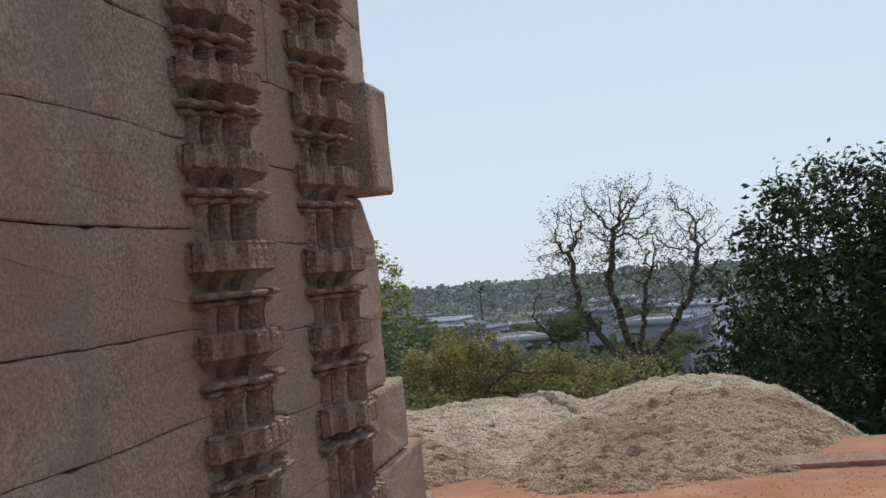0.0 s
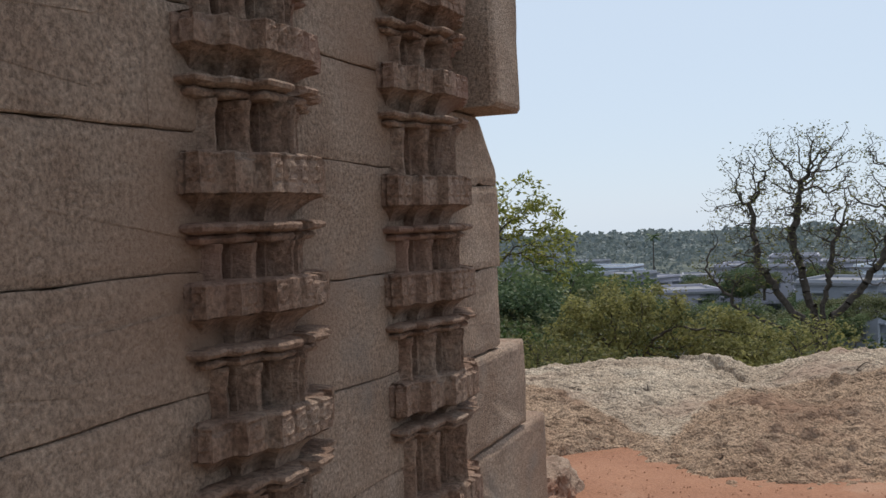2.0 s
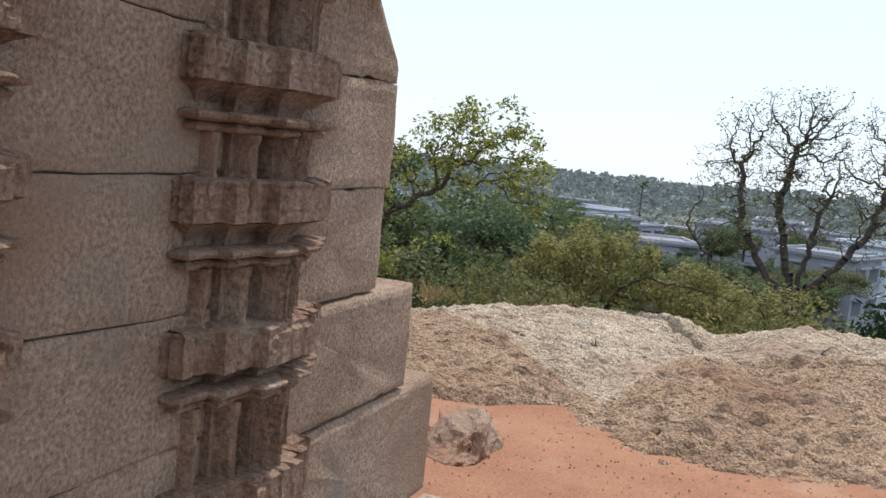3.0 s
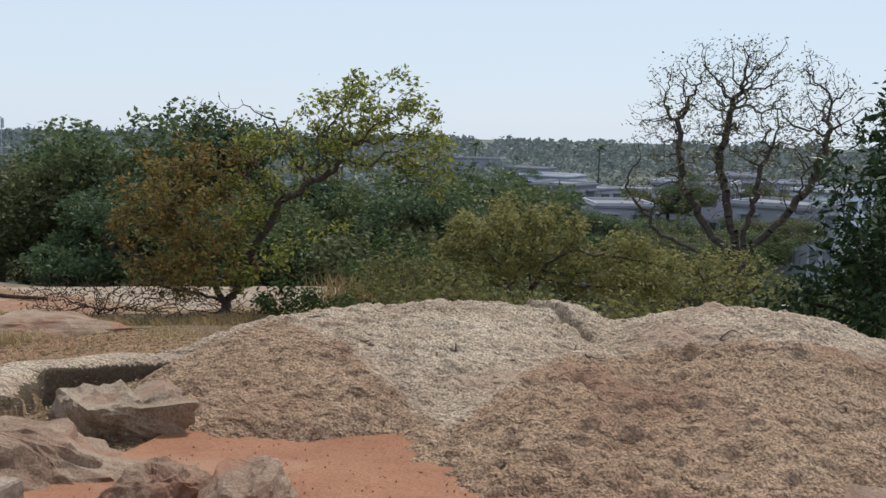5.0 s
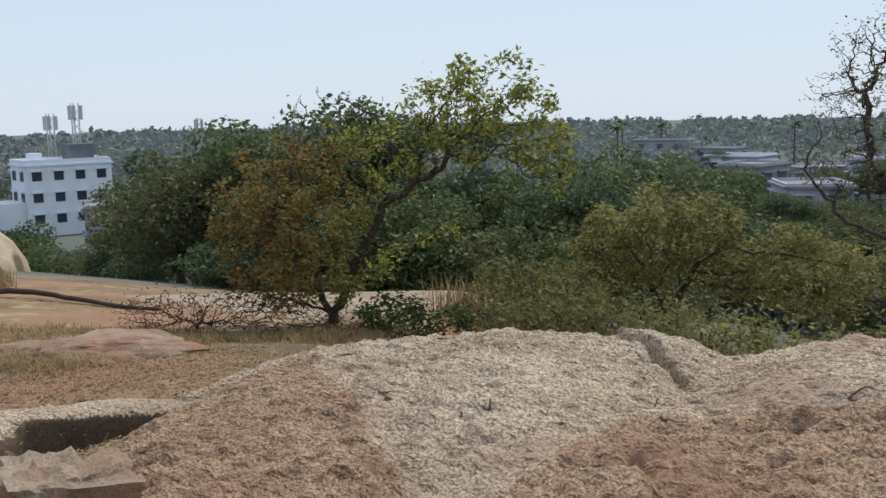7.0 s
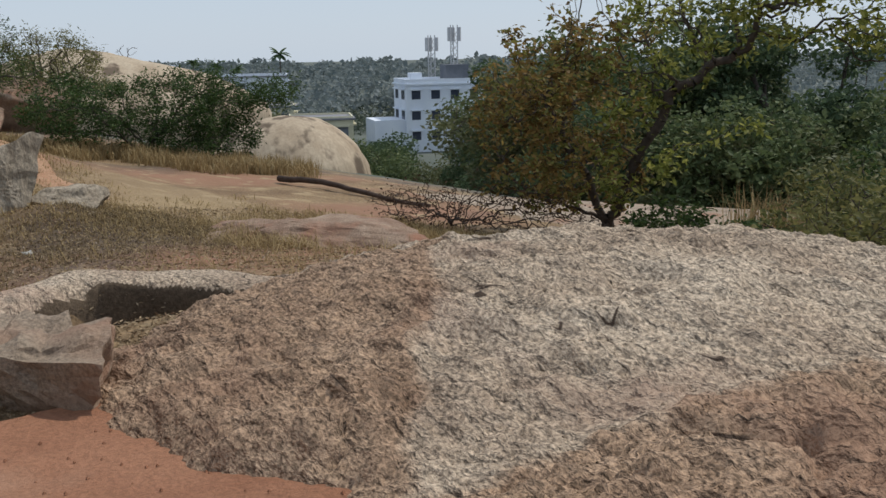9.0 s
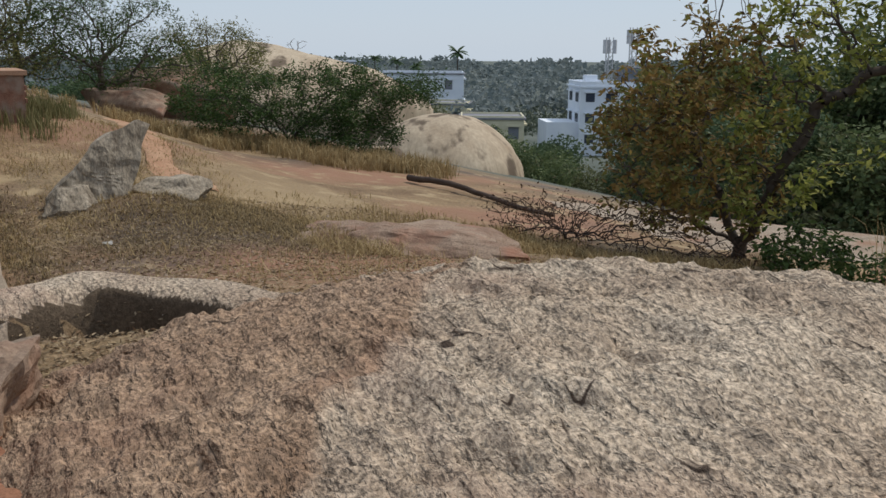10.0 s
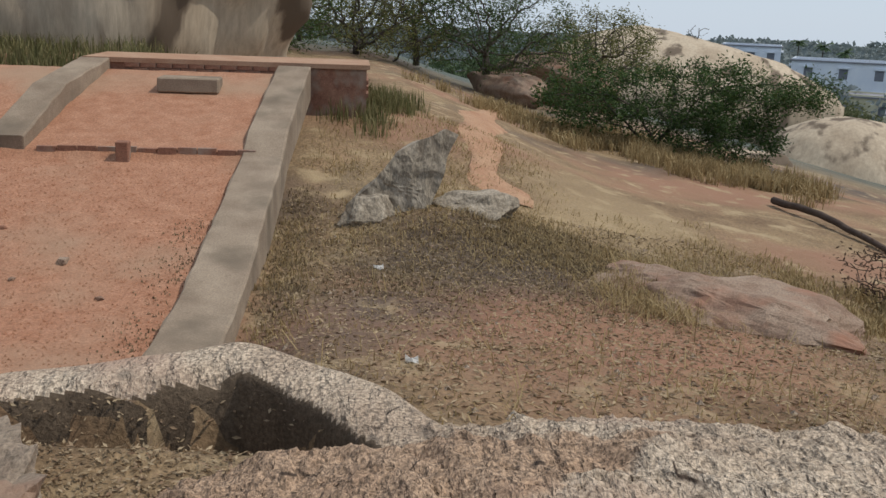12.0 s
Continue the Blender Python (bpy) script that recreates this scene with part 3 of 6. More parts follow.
stone("broken_rock", (-0.85, 8.9, -0.86), (0.28, 0.5, 0.3), "low broken granite rock half sunk in red earth", M_REDROCK, 10, seed=3, cuts=7, jagged=0.14, flat=0.62)
stone("broken_rock", (-2.75, 9.1, -0.98), (1.1, 0.66, 0.42), "reddish weathered granite rock beside the outcrop", M_REDROCK, 12, seed=5, cuts=7, rough=0.2, jagged=0.16, flat=0.62)
stone("broken_rock", (-1.5, 8.95, -0.92), (0.28, 0.3, 0.32), "jagged red granite chunk with a split face", M_REDROCK, -20, seed=8, cuts=7, rough=0.2, jagged=0.16, flat=0.62)


def hewn_block(name, foot, top, label, mat, seed, rough=0.035):
    """A split block: four corners on the ground and four at its top, with broken edges and uneven faces."""
    bm = bmesh.new()
    v = [bm.verts.new(q) for q in foot + top]
    for q in ((3, 2, 1, 0), (4, 5, 6, 7), (0, 1, 5, 4), (1, 2, 6, 5), (2, 3, 7, 6), (3, 0, 4, 7)):
        bm.faces.new([v[i] for i in q])
    bmesh.ops.subdivide_edges(bm, edges=bm.edges[:], cuts=13, use_grid_fill=True)
    bmesh.ops.triangulate(bm, faces=bm.faces[:])
    mid_ = sum((Vector(q) for q in foot + top), Vector()) / 8
    off = Vector((seed * 2.3, seed, 0))
    for w in bm.verts:
        d = (w.co - mid_).normalized()
        q = w.co * 3.1 + off
        w.co += d * rough * (1.6 * noise.noise(q) + 1.2 * math.floor(noise.noise(q * 1.9) * 4) / 4 + 0.5 * noise.noise(q * 4) + 0.2 * noise.noise(q * 11))
    bmesh.ops.recalc_face_normals(bm, faces=bm.faces)
    return tagged(mesh_object(name, bm, mat), label, "stone")


hewn_block("split_block", [(-2.18, 10.3, -1.15), (-2.7, 10.5, -1.15), (-3.4, 10.15, -1.15), (-2.86, 9.88, -1.15)], [(-2.06, 10.32, -0.69), (-2.64, 10.56, -0.63), (-3.3, 10.2, -0.68), (-2.72, 9.84, -0.7)], "squared block of pale granite with a broken side", M_ROCK, 4, 0.06)


def plank_like(name, corners, thick, mat, label, category, lip=0.012):
    """A flat slab over four corners (anticlockwise), with a small chamfer."""
    bm = bmesh.new()
    c = Vector((sum(p[0] for p in corners) / 4, sum(p[1] for p in corners) / 4, 0))
    rings = []
    for inset, z in ((0, -thick), (0, -lip), (lip, 0)):
        ring = []
        for p in corners:
            q = Vector(p)
            d = (c - Vector((q.x, q.y, 0))).normalized() * inset
            ring.append(bm.verts.new((q.x + d.x, q.y + d.y, q.z + z)))
        rings.append(ring)
    for a, b in zip(rings, rings[1:]):
        for i in range(4):
            bm.faces.new((a[i], a[(i + 1) % 4], b[(i + 1) % 4], b[i]))
    bm.faces.new(rings[-1])
    bm.faces.new(rings[0][::-1])
    return tagged(mesh_object(name, bm, mat), label, category)


plank_like("stone_slab", [(-2.1, 6.3, -0.1), (-1.02, 6.45, -0.1), (-1.04, 7.32, -0.1), (-2.1, 7.15, -0.1)], 0.8, M_PAVE, "smooth pale granite slab beside the temple corner", "slab")
for (ax, ay), (bx, by), w, z in (((1.24, 10.22), (1.86, 10.18), 0.2, -0.76), ((1.88, 10.19), (3.54, 10.24), 0.22, -0.77), ((3.56, 10.24), (5.64, 10.32), 0.22, -0.78)):
    plank_like("edging_stone", [(ax, ay, z), (bx, by, z), (bx + 0.02, by + w, z + 0.05), (ax + 0.05, ay + w, z + 0.05)], 0.14, M_REDROCK, "flat weathered edging stone at the foot of the outcrop", "edging stone", 0.02)

# ---- temple ----
pavement = tagged(mesh_object("pavement", boxed(0.02, 5.5, -5, 5.70, -0.95, -0.03), M_PAVE), "granite paving of the temple plinth", "pavement", kind="structure")

rp = random.Random(31)
y = 5.70
while y > -1.5:
    d = rp.uniform(0.5, 0.75)
    x = 0.025
    while x < 5.4:
        w = min(rp.uniform(0.8, 1.5), 5.5 - x)
        if w < 0.3:
            break
        z = rp.uniform(-0.004, 0.004)
        ps = plank_like("paving_stone", [(x + 0.002, y - d + 0.002, z), (x + w - 0.002, y - d + 0.002, z), (x + w - 0.002, y - 0.002, z), (x + 0.002, y - 0.002, z)], 0.1, M_PAVE, "", "", 0.005)
        ps.parent = pavement
        x += w
    y -= d


def wander(z, y):
    """How far a bed joint strays from its level."""
    return 0.013 * noise.noise(Vector((y * 1.9, z * 7.3, 3.1))) + 0.004 * noise.noise(Vector((y * 9.0, z * 7.3, 8.1)))


def chipped_block(x0, x1, y0, y1, z0, z1, rnd, jit=0.002, bevel=0.004, cut=0.0, loose=1.0):
    """A dressed block whose +x face shows: wandering, chipped edges, a slightly uneven face and, by cut, a worn upper corner."""
    bm = bmesh.new()
    n = max(5, int((y1 - y0) / 0.05))
    m = 6
    low = [(y0 + (y1 - y0) * k / n, z0) for k in range(n)]
    right = [(y1, z0 + (z1 - z0) * k / m) for k in range(m)]
    top = [(y1 + (y0 - y1) * k / n, z1) for k in range(n)]
    left = [(y0, z1 + (z0 - z1) * k / m) for k in range(m)]
    cy, cz = (y0 + y1) / 2, (z0 + z1) / 2
    outline = []
    for y, z in low + right + top + left:
        s = rnd.uniform(0, jit) + (rnd.uniform(0.0, 0.012) if rnd.random() < 0.04 else 0)
        f = (z - z0) / (z1 - z0)
        zz = z + loose * (wander(z0, y) * (1 - f) + wander(z1, y) * f) + (s if z < cz else -s)
        yy = y + (s if y < cy else -s) + loose * 0.006 * noise.noise(Vector((z * 8, y * 3, 1.7)))
        if cut:
            over = (yy - (y1 - cut)) / cut + (zz - (z1 - cut)) / cut - 1
            if over > 0:
                yy -= over * cut * 0.5
                zz -= over * cut * 0.5
        outline.append((yy, zz))
    rings = [[bm.verts.new((x0, y, z)) for y, z in outline], [bm.verts.new((x1 - bevel, y, z)) for y, z in outline]]
    for inset, out in ((bevel, 0.0), (0.03, 0.004), (0.07, 0.003)):
        ring = []
        for y, z in outline:
            d = Vector((cy - y, cz - z))
            d = Vector((max(-1, min(1, d.x / max(0.02, (y1 - y0) / 2 - 0.0))), max(-1, min(1, d.y / max(0.02, (z1 - z0) / 2)))))
            yy, zz = y + d.x * inset * rnd.uniform(0.8, 1.2), z + d.y * inset * rnd.uniform(0.8, 1.2)
            ring.append(bm.verts.new((x1 + out + 0.006 * noise.noise(Vector((0, yy * 5, zz * 5))), yy, zz)))
        rings.append(ring)
    n = len(outline)
    for a, b in zip(rings, rings[1:]):
        for k in range(n):
            bm.faces.new((a[k], a[(k + 1) % n], b[(k + 1) % n], b[k]))
    c = bm.verts.new((x1 + rnd.uniform(0.0, 0.006), cy, cz))
    for k in range(n):
        bm.faces.new((rings[-1][k], rings[-1][(k + 1) % n], c))
    return bm


wall = tagged(mesh_object("wall_temple", boxed(-6, -0.03, -5, 4.99, -0.9, 4.2), M_GRANITE), "temple wall of large dressed granite blocks", "wall", kind="structure")
rnd = random.Random(7)
UPPER = [2.62, 2.98, 3.34, 3.7, 4.2]
# each bay of the wall has bed joints of its own; upright joints by course where they show
BAYS = (
    (-5.0, 3.25, [0.0, 0.26, 0.50, 0.78, 1.065, 1.35, 1.67, 1.97, 2.31] + UPPER, {6: [2.785], 7: [2.555], 2: [2.2], 3: [1.7], 8: [2.75], 9: [2.3]}),
    (3.25, 4.4, [0.0, 0.30, 0.62, 0.955, 1.287, 1.635, 1.94, 2.28] + UPPER, {7: [3.75], 1: [3.7]}),
    (4.4, 5.14, [0.89, 1.24, 1.58, 1.865, 2.45, 2.78, 3.2, 3.7, 4.2], {}),
)
for a, b, beds, uprights in BAYS:
    for k, (z0, z1) in enumerate(zip(beds, beds[1:])):
        ends = [a]
        if a < 0:
            y = a + rnd.uniform(0.4, 1.0)
            while y < 1.75:
                ends.append(y)
                y += rnd.uniform(0.7, 1.3)
        ends += uprights.get(k, []) + [b]
        for y, e in zip(ends, ends[1:]):
            gap = 0.007 if (k, y) == (7, 2.555) else 0.001
            corner = b > 5
            out = rnd.uniform(-0.005, 0.005) + (0.03 if corner and z0 > 2.4 else 0)
            if corner and z0 == 1.865:
                continue
            part("block", chipped_block(-0.4, out, y + gap, e - 0.001 + (rnd.uniform(-0.02, 0.02) if corner else 0), z0 + 0.0005, z1 - 0.0005, rnd, cut=0.22 if corner and z1 == 1.865 else 0.0), M_GRANITE, wall)
# a long tie block that stands proud of the corner, and the low broad blocks at its foot
part("block", chipped_block(-0.9, 0.175, 4.62, 4.97, 1.87, 2.42, rnd, 0.006, 0.014), M_GRANITE, wall)
part("block", chipped_block(-0.4, 0.0, 4.402, 4.618, 1.866, 2.448, rnd), M_GRANITE, wall)
for y0, y1, z0, z1 in ((4.4, 5.43, 0.495, 0.885), (4.3, 5.74, 0.0, 0.49)):
    part("block", chipped_block(-0.9, 0.014, y0, y1, z0, z1, rnd, 0.006, 0.012, loose=0.5), M_GRANITE, wall)
wall_back = tagged(mesh_object("wall_rear", boxed(-6.0, -0.4, 4.99, 5.06, -0.9, 4.2), M_GRANITE), "plain rear side of the granite temple", "wall", kind="structure")


# ---- carved pilasters ----
class Shaft:
    """The stepped plan of a pilaster, from which each course is drawn as one skin."""

    def __init__(self, left, right, depth):
        (a, b, c), (d, e, f) = left, right  # outer, middle and front offsets, then the same backwards
        x0, x1, x2 = depth
        self.corners = [(-0.03, a), (x0, a), (x0, b), (x1, b), (x1, c), (x2, c), (x2, d), (x1, d), (x1, e), (x0, e), (x0, f), (-0.03, f)]
        self.normals = [(0, -1), (1, 0), (0, -1), (1, 0), (0, -1), (1, 0), (0, 1), (1, 0), (0, 1), (1, 0), (0, 1)]

    def ring(self, out):
        """Sampled points of the plan pushed out: (x, y, side, place along it in metres, its length)."""
        pts = []
        for i, (p, q) in enumerate(zip(self.corners, self.corners[1:])):
            ends = []
            for j, (x, y) in ((i, p), (i + 1, q)):
                sx = sy = 0
                for k in (j - 1, j):
                    if 0 <= k < len(self.normals):
                        sx, sy = sx + self.normals[k][0], sy + self.normals[k][1]
                ends.append((x + sx * out, y + sy * out))
            length = math.hypot(q[0] - p[0], q[1] - p[1])
            n = max(3, int(length / 0.009))
            for k in range(n):
                t = k / n
                pts.append((ends[0][0] + (ends[1][0] - ends[0][0]) * t, ends[0][1] + (ends[1][1] - ends[0][1]) * t, i, length * t, length))
        return pts

    def course(self, name, parent, levels, relief, seed, wear=0.0035, label=""):
        """One carved course: levels of (height, offset), with relief(side, along, length, height) and weathering on top."""
        rows = []
        off = Vector((seed * 3.7, seed * 1.3, seed * 2.1))
        for z, out in levels:
            row = []
            for x, y, i, s, length in self.ring(out):
                h = relief(i, s, length, z) if 0 < s else 0.0
                nx, ny = self.normals[i]
                q = Vector((x, y, z)) * 26 + off
                row.append((x + nx * h + wear * noise.noise(q), y + ny * h + wear * noise.noise(q + Vector((7, 0, 0))), z + wear * noise.noise(q + Vector((0, 7, 0)))))
            rows.append(row)
        n = len(rows[0])
        verts = [v for row in rows for v in row]
        faces = [(r * n + k, r * n + k + 1, (r + 1) * n + k + 1, (r + 1) * n + k) for r in range(len(rows) - 1) for k in range(n - 1)]
        base = len(verts)
        for r, inner in ((0, False), (len(rows) - 1, True)):
            verts += [(-0.03, rows[r][k][1], rows[r][k][2]) for k in range(n)]
            for k in range(n - 1):
                a, b, c, d = r * n + k, r * n + k + 1, base + k + 1, base + k
                faces.append((a, b, c, d) if inner else (d, c, b, a))
            base += n
        me = bpy.data.meshes.new(name)
        me.from_pydata(verts, [], faces)
        me.materials.append(M_CARVED)
        ob = new(name, me)
        ob.parent = parent
        if label:
            ob["label"] = label
        return ob


def steps_between(a, b, n):
    return [a + (b - a) * k / n for k in range(n + 1)]


def frieze(shaft, parent, top, bottom, seed):
    """A band of square bosses with worn roundels, its upper edge broken into low teeth."""
    r = random.Random(seed)
    height = top - bottom
    miss = {(i, k): r.random() for i in range(11) for k in range(8)}

    def relief(i, s, length, z):
        n = max(1, round(length / 0.062))
        cell = length / n
        k = min(n - 1, int(s / cell))
        u, v = s - (k + 0.5) * cell, z - (bottom + top) / 2 - 0.004
        groove = max(0.0, 1 - (cell / 2 - abs(u)) / 0.008)
        h = -0.011 * groove if length > 0.05 else 0.0
        if abs(v) < height * 0.36 and length > 0.05 and miss[i, k] > 0.25:
            d = math.hypot(u, v)
            h += 0.007 * math.exp(-((d - 0.019) / 0.006) ** 2) + 0.006 * math.exp(-(d / 0.006) ** 2) - 0.004
        if z > top - 0.02 and (groove > 0 or miss[i, k] < 0.22):
            h -= 0.014
        return h

    zs = steps_between(bottom, top - 0.004, 11)
    levels = [(bottom - 0.004, -0.012)] + [(z, 0.0) for z in zs] + [(top, -0.006), (top + 0.004, -0.022)]
    return shaft.course("frieze", parent, levels, relief, seed)


def cove(shaft, parent, top, bottom, seed):
    n = 6
    levels = [(bottom + (top - bottom) * k / n, -0.006 - 0.062 * (1 - (k / n) ** 2) ** 0.8) for k in range(n + 1)]
    return shaft.course("cove", parent, levels, lambda i, s, length, z: 0.0, seed, 0.002)


def ledge(shaft, parent, top, bottom, seed):
    """A double roll that breaks off in the middle of the front, each half turned down at its end."""
    h = top - bottom
    side = random.Random(seed).uniform(0.46, 0.56)

    def relief(i, s, length, z):
        if i != 5:
            return 0.0
        f = s / length
        return -0.045 if side < f < side + 0.17 else 0.004

    profile = ((0.0, -0.048), (0.06, -0.03), (0.25, -0.023), (0.4, -0.03), (0.46, -0.038), (0.52, -0.02), (0.62, -0.004), (0.8, 0.0), (0.93, -0.006), (1.0, -0.03))
    return shaft.course("ledge", parent, [(bottom + h * f, o) for f, o in profile], relief, seed, 0.0035)


def colonnade(shaft, parent, top, bottom, seed):
    """Slim half columns standing before a recessed ground, with small capitals."""
    r = random.Random(seed)
    side = r.uniform(0.46, 0.56)
    h = top - bottom

    def relief(i, s, length, z):
        f = (z - bottom) / h
        if length < 0.05:
            return 0.0
        flare = 0.006 * smooth01((f - 0.72) / 0.2) + 0.004 * smooth01((0.12 - f) / 0.1)
        if i == 5:
            middles = (0.16 * length, (side - 0.05) * length, (side + 0.24) * length)
            for m in middles:
                d = abs(s - m) / (0.014 + flare)
                if d < 1:
                    return (0.058 + flare) * math.sqrt(1 - d * d * 0.8)
            return -0.012 if side < s / length < side + 0.17 else 0.0
        d = abs(s - length * (0.30 if i < 5 else 0.7)) / (0.015 + flare)
        return (0.054 + flare) * math.sqrt(1 - d * d * 0.8) if d < 1 else 0.0

    return shaft.course("colonnade", parent, [(z, -0.078) for z in steps_between(bottom, top, 12)], relief, seed, 0.0025)


def smooth01(t):
    t = max(0.0, min(1.0, t))
    return t * t * (3 - 2 * t)


def fringe(shaft, parent, top, bottom, seed):
    """A projecting moulding of the foot, hung with a row of narrow tongues."""
    h = top - bottom

    def relief(i, s, length, z):
        f = (z - bottom) / h
        return (0.012 * math.sin(s * 6.283 / 0.026) - 0.004) * smooth01((0.75 - f) / 0.2)

    levels = [(bottom + h * f, o) for f, o in ((0, -0.03), (0.05, 0.0), (0.2, 0.012), (0.35, 0.02), (0.5, 0.022), (0.65, 0.016), (0.75, 0.004), (0.85, 0.0), (0.95, -0.012), (1, -0.04))]
    return shaft.course("foot_moulding", parent, levels, relief, seed)


def pilaster(y, shaft, bands, ledges, feet, label):
    p = new("carved_pilaster")
    p.location = (0, y, 0)
    tagged(p, label, "pilaster", "carved pilasters on the temple wall")
    seed = int(y * 100)
    for k, (top, bottom) in enumerate(bands):
        frieze(shaft, p, top, bottom, seed + k)
        upper = ledges[k]
        cove(shaft, p, bottom - 0.004, upper, seed + 20 + k)
        ledge(shaft, p, upper, upper - 0.05, seed + 40 + k)
        below = bands[k + 1][0] if k + 1 < len(bands) else feet[0][0]
        colonnade(shaft, p, upper - 0.05, below, seed + 60 + k)
    for k, (top, bottom) in enumerate(feet):
        fringe(shaft, p, top, bottom, seed + 80 + k)
        if k + 1 < len(feet):
            cove(shaft, p, bottom, feet[k + 1][0], seed + 90 + k)
    return p


pilaster(2.875, Shaft((0.0, 0.08, 0.17), (0.42, 0.50, 0.58), (0.065, 0.105, 0.145)),
         [(3.537, 3.46), (3.258, 3.19), (2.988, 2.911), (2.709, 2.642), (2.445, 2.373), (2.216, 2.147), (1.935, 1.863), (1.622, 1.528), (1.322, 1.247), (1.004, 0.925), (0.67, 0.574)],
         [3.392, 3.123, 2.844, 2.575, 2.315, 2.084, 1.798, 1.461, 1.174, 0.856, 0.497], [(0.32, 0.19), (0.13, 0.0)],
         "tall pilaster carved with stacked miniature shrines in brown granite")
pilaster(3.945, Shaft((0.0, 0.11, 0.24), (0.475, 0.57, 0.66), (0.065, 0.105, 0.145)),
         [(3.344, 3.267), (3.075, 2.998), (2.806, 2.729), (2.536, 2.459), (2.272, 2.18), (1.964, 1.882), (1.6, 1.502), (1.273, 1.175), (0.915, 0.814), (0.516, 0.381)],
         [3.21, 2.94, 2.671, 2.402, 2.113, 1.81, 1.434, 1.111, 0.769, 0.353], [(0.27, 0.15), (0.11, 0.0)],
         "slender pilaster carved with stacked miniature shrines in brown granite")


def child(name, mesh, parent, at_, turn=0.0):
    ob = new(name, mesh)
    ob.parent = parent
    ob.matrix_basis = pose(*at_, 0, 0, turn)
    return ob


# ---- red gravel platform on the slope ----
def curb_top(x):
    return float(np.interp(-x, [5.0, 7.0, 11.8, 15.0, 17.0], [-1.5, -1.40, -0.9, 0.0, 0.1]))


def gravel_top(x, y):
    z = np.interp(-x, [3.0, 5.0, 7.0, 11.3, 11.42, 14.7], [-1.48, -1.44, -1.40, -0.88, -0.76, -0.03])
    return z + 0.012 * fbm(x * 6, y * 6, 3, 15) + 0.02 * fbm(x, y, 2, 16)


gravel = tagged(grid_mesh("gravel_court", np.arange(-14.75, -4.6, 0.06), np.arange(3.5, 10.72, 0.08), gravel_top, M_GRAVEL), "court of loose red gravel inside low concrete kerbs", "gravel", kind="structure")


def strip(name, line, width, depth, mat, label, category, side=1):
    """A kerb along a line of (x, y, z) at its inner top edge, width across towards +y*side, depth downwards."""
    bm = bmesh.new()
    rings = []
    r = random.Random(len(line))
    fine = []
    for a, b in zip(line, line[1:]):
        n = max(2, int((Vector(b) - Vector(a)).length / 0.25))
        fine += [Vector(a).lerp(Vector(b), i / n) for i in range(n)]
    fine.append(Vector(line[-1]))
    for i, p in enumerate(fine):
        d = (fine[min(i + 1, len(fine) - 1)] - fine[max(i - 1, 0)]).normalized()
        n = Vector((0, 0, 1)).cross(d).normalized() * side
        j = lambda s=0.012: r.uniform(-s, s)
        q = p + n * width
        rings.append([bm.verts.new(v) for v in (p + Vector((0, 0, -depth)), p + Vector((j(), j(), -0.015)), p + n * 0.02 + Vector((0, 0, j(0.004))), q - n * 0.02 + Vector((0, 0, j(0.004))), q + Vector((j(), j(), -0.015)), q + Vector((0, 0, -depth)))])
    for a, b in zip(rings, rings[1:]):
        for k in range(5):
            bm.faces.new((a[k], a[k + 1], b[k + 1], b[k]))
    bm.faces.new(rings[0][::-1])
    bm.faces.new(rings[-1])
    bmesh.ops.recalc_face_normals(bm, faces=bm.faces)
    return tagged(mesh_object(name, bm, mat), label, category, kind="structure")


strip("kerb", [(-4.7, 10.2, -1.34), (-7.0, 10.25, -1.30), (-11.3, 10.3, -0.79), (-11.9, 10.32, -0.55), (-14.7, 10.5, 0.1)], 0.5, 0.5, M_CONCRETE, "broad weathered concrete kerb running up the slope", "kerb", -1)
strip("kerb", [(-11.4, 7.75, -0.62), (-13.0, 7.85, -0.12), (-14.8, 8.0, 0.13)], 0.45, 0.6, M_CONCRETE, "broad weathered concrete kerb on the far side of the court", "kerb", 1)
head = tagged(new("platform_head"), "raised end of the court in red brick and plaster", "platform")
part("top", boxed(-16.4, -14.78, 7.6, 11.9, 0.07, 0.14), M_PLASTER, head)
part("body", boxed(-16.35, -14.82, 7.65, 11.85, -1.1, 0.07), M_BRICK, head)
rb = random.Random(4)
brick_mesh = {}
for row in range(3):
    for k in range(17):
        y = 8.2 + k * 0.24 + (row % 2) * 0.12
        if y > 10.5:
            break
        d = rb.randrange(4)
        if d not in brick_mesh:
            me = bpy.data.meshes.new("brick")
            b_ = boxed(0, 0.03 + 0.004 * d, 0.006, 0.232, 0.006, 0.07)
            b_.to_mesh(me)
            b_.free()
            me.materials.append(M_BRICK)
            brick_mesh[d] = me
        child("brick", brick_mesh[d], head, (-14.82, y, -0.15 + row * 0.074))
    for k in range(7):
        ob = child("brick", brick_mesh[k % 4], head, (-15.0 - k * 0.24 - (row % 2) * 0.1 + 0.24, 11.85, -0.36 + row * 0.1), 90)
rl = random.Random(9)
lip = tagged(new("brick_edging"), "row of thin red bricks set on edge across the gravel", "edging")
for k in range(11):
    bm = bmesh.new()
    y = 7.9 + k * 0.235
    box(bm, -11.45 + rl.uniform(-0.015, 0.015), -11.38 + rl.uniform(-0.01, 0.01), y, y + 0.215, -0.98, -0.725 + rl.uniform(-0.015, 0.015))
    part("brick", bm, M_BRICK, lip)
bm = boxed(-11.36, -11.2, 8.85, 9.0, -0.92, -0.64)
bmesh.ops.bevel(bm, geom=bm.edges[:], offset=0.012, segments=1, affect="EDGES")
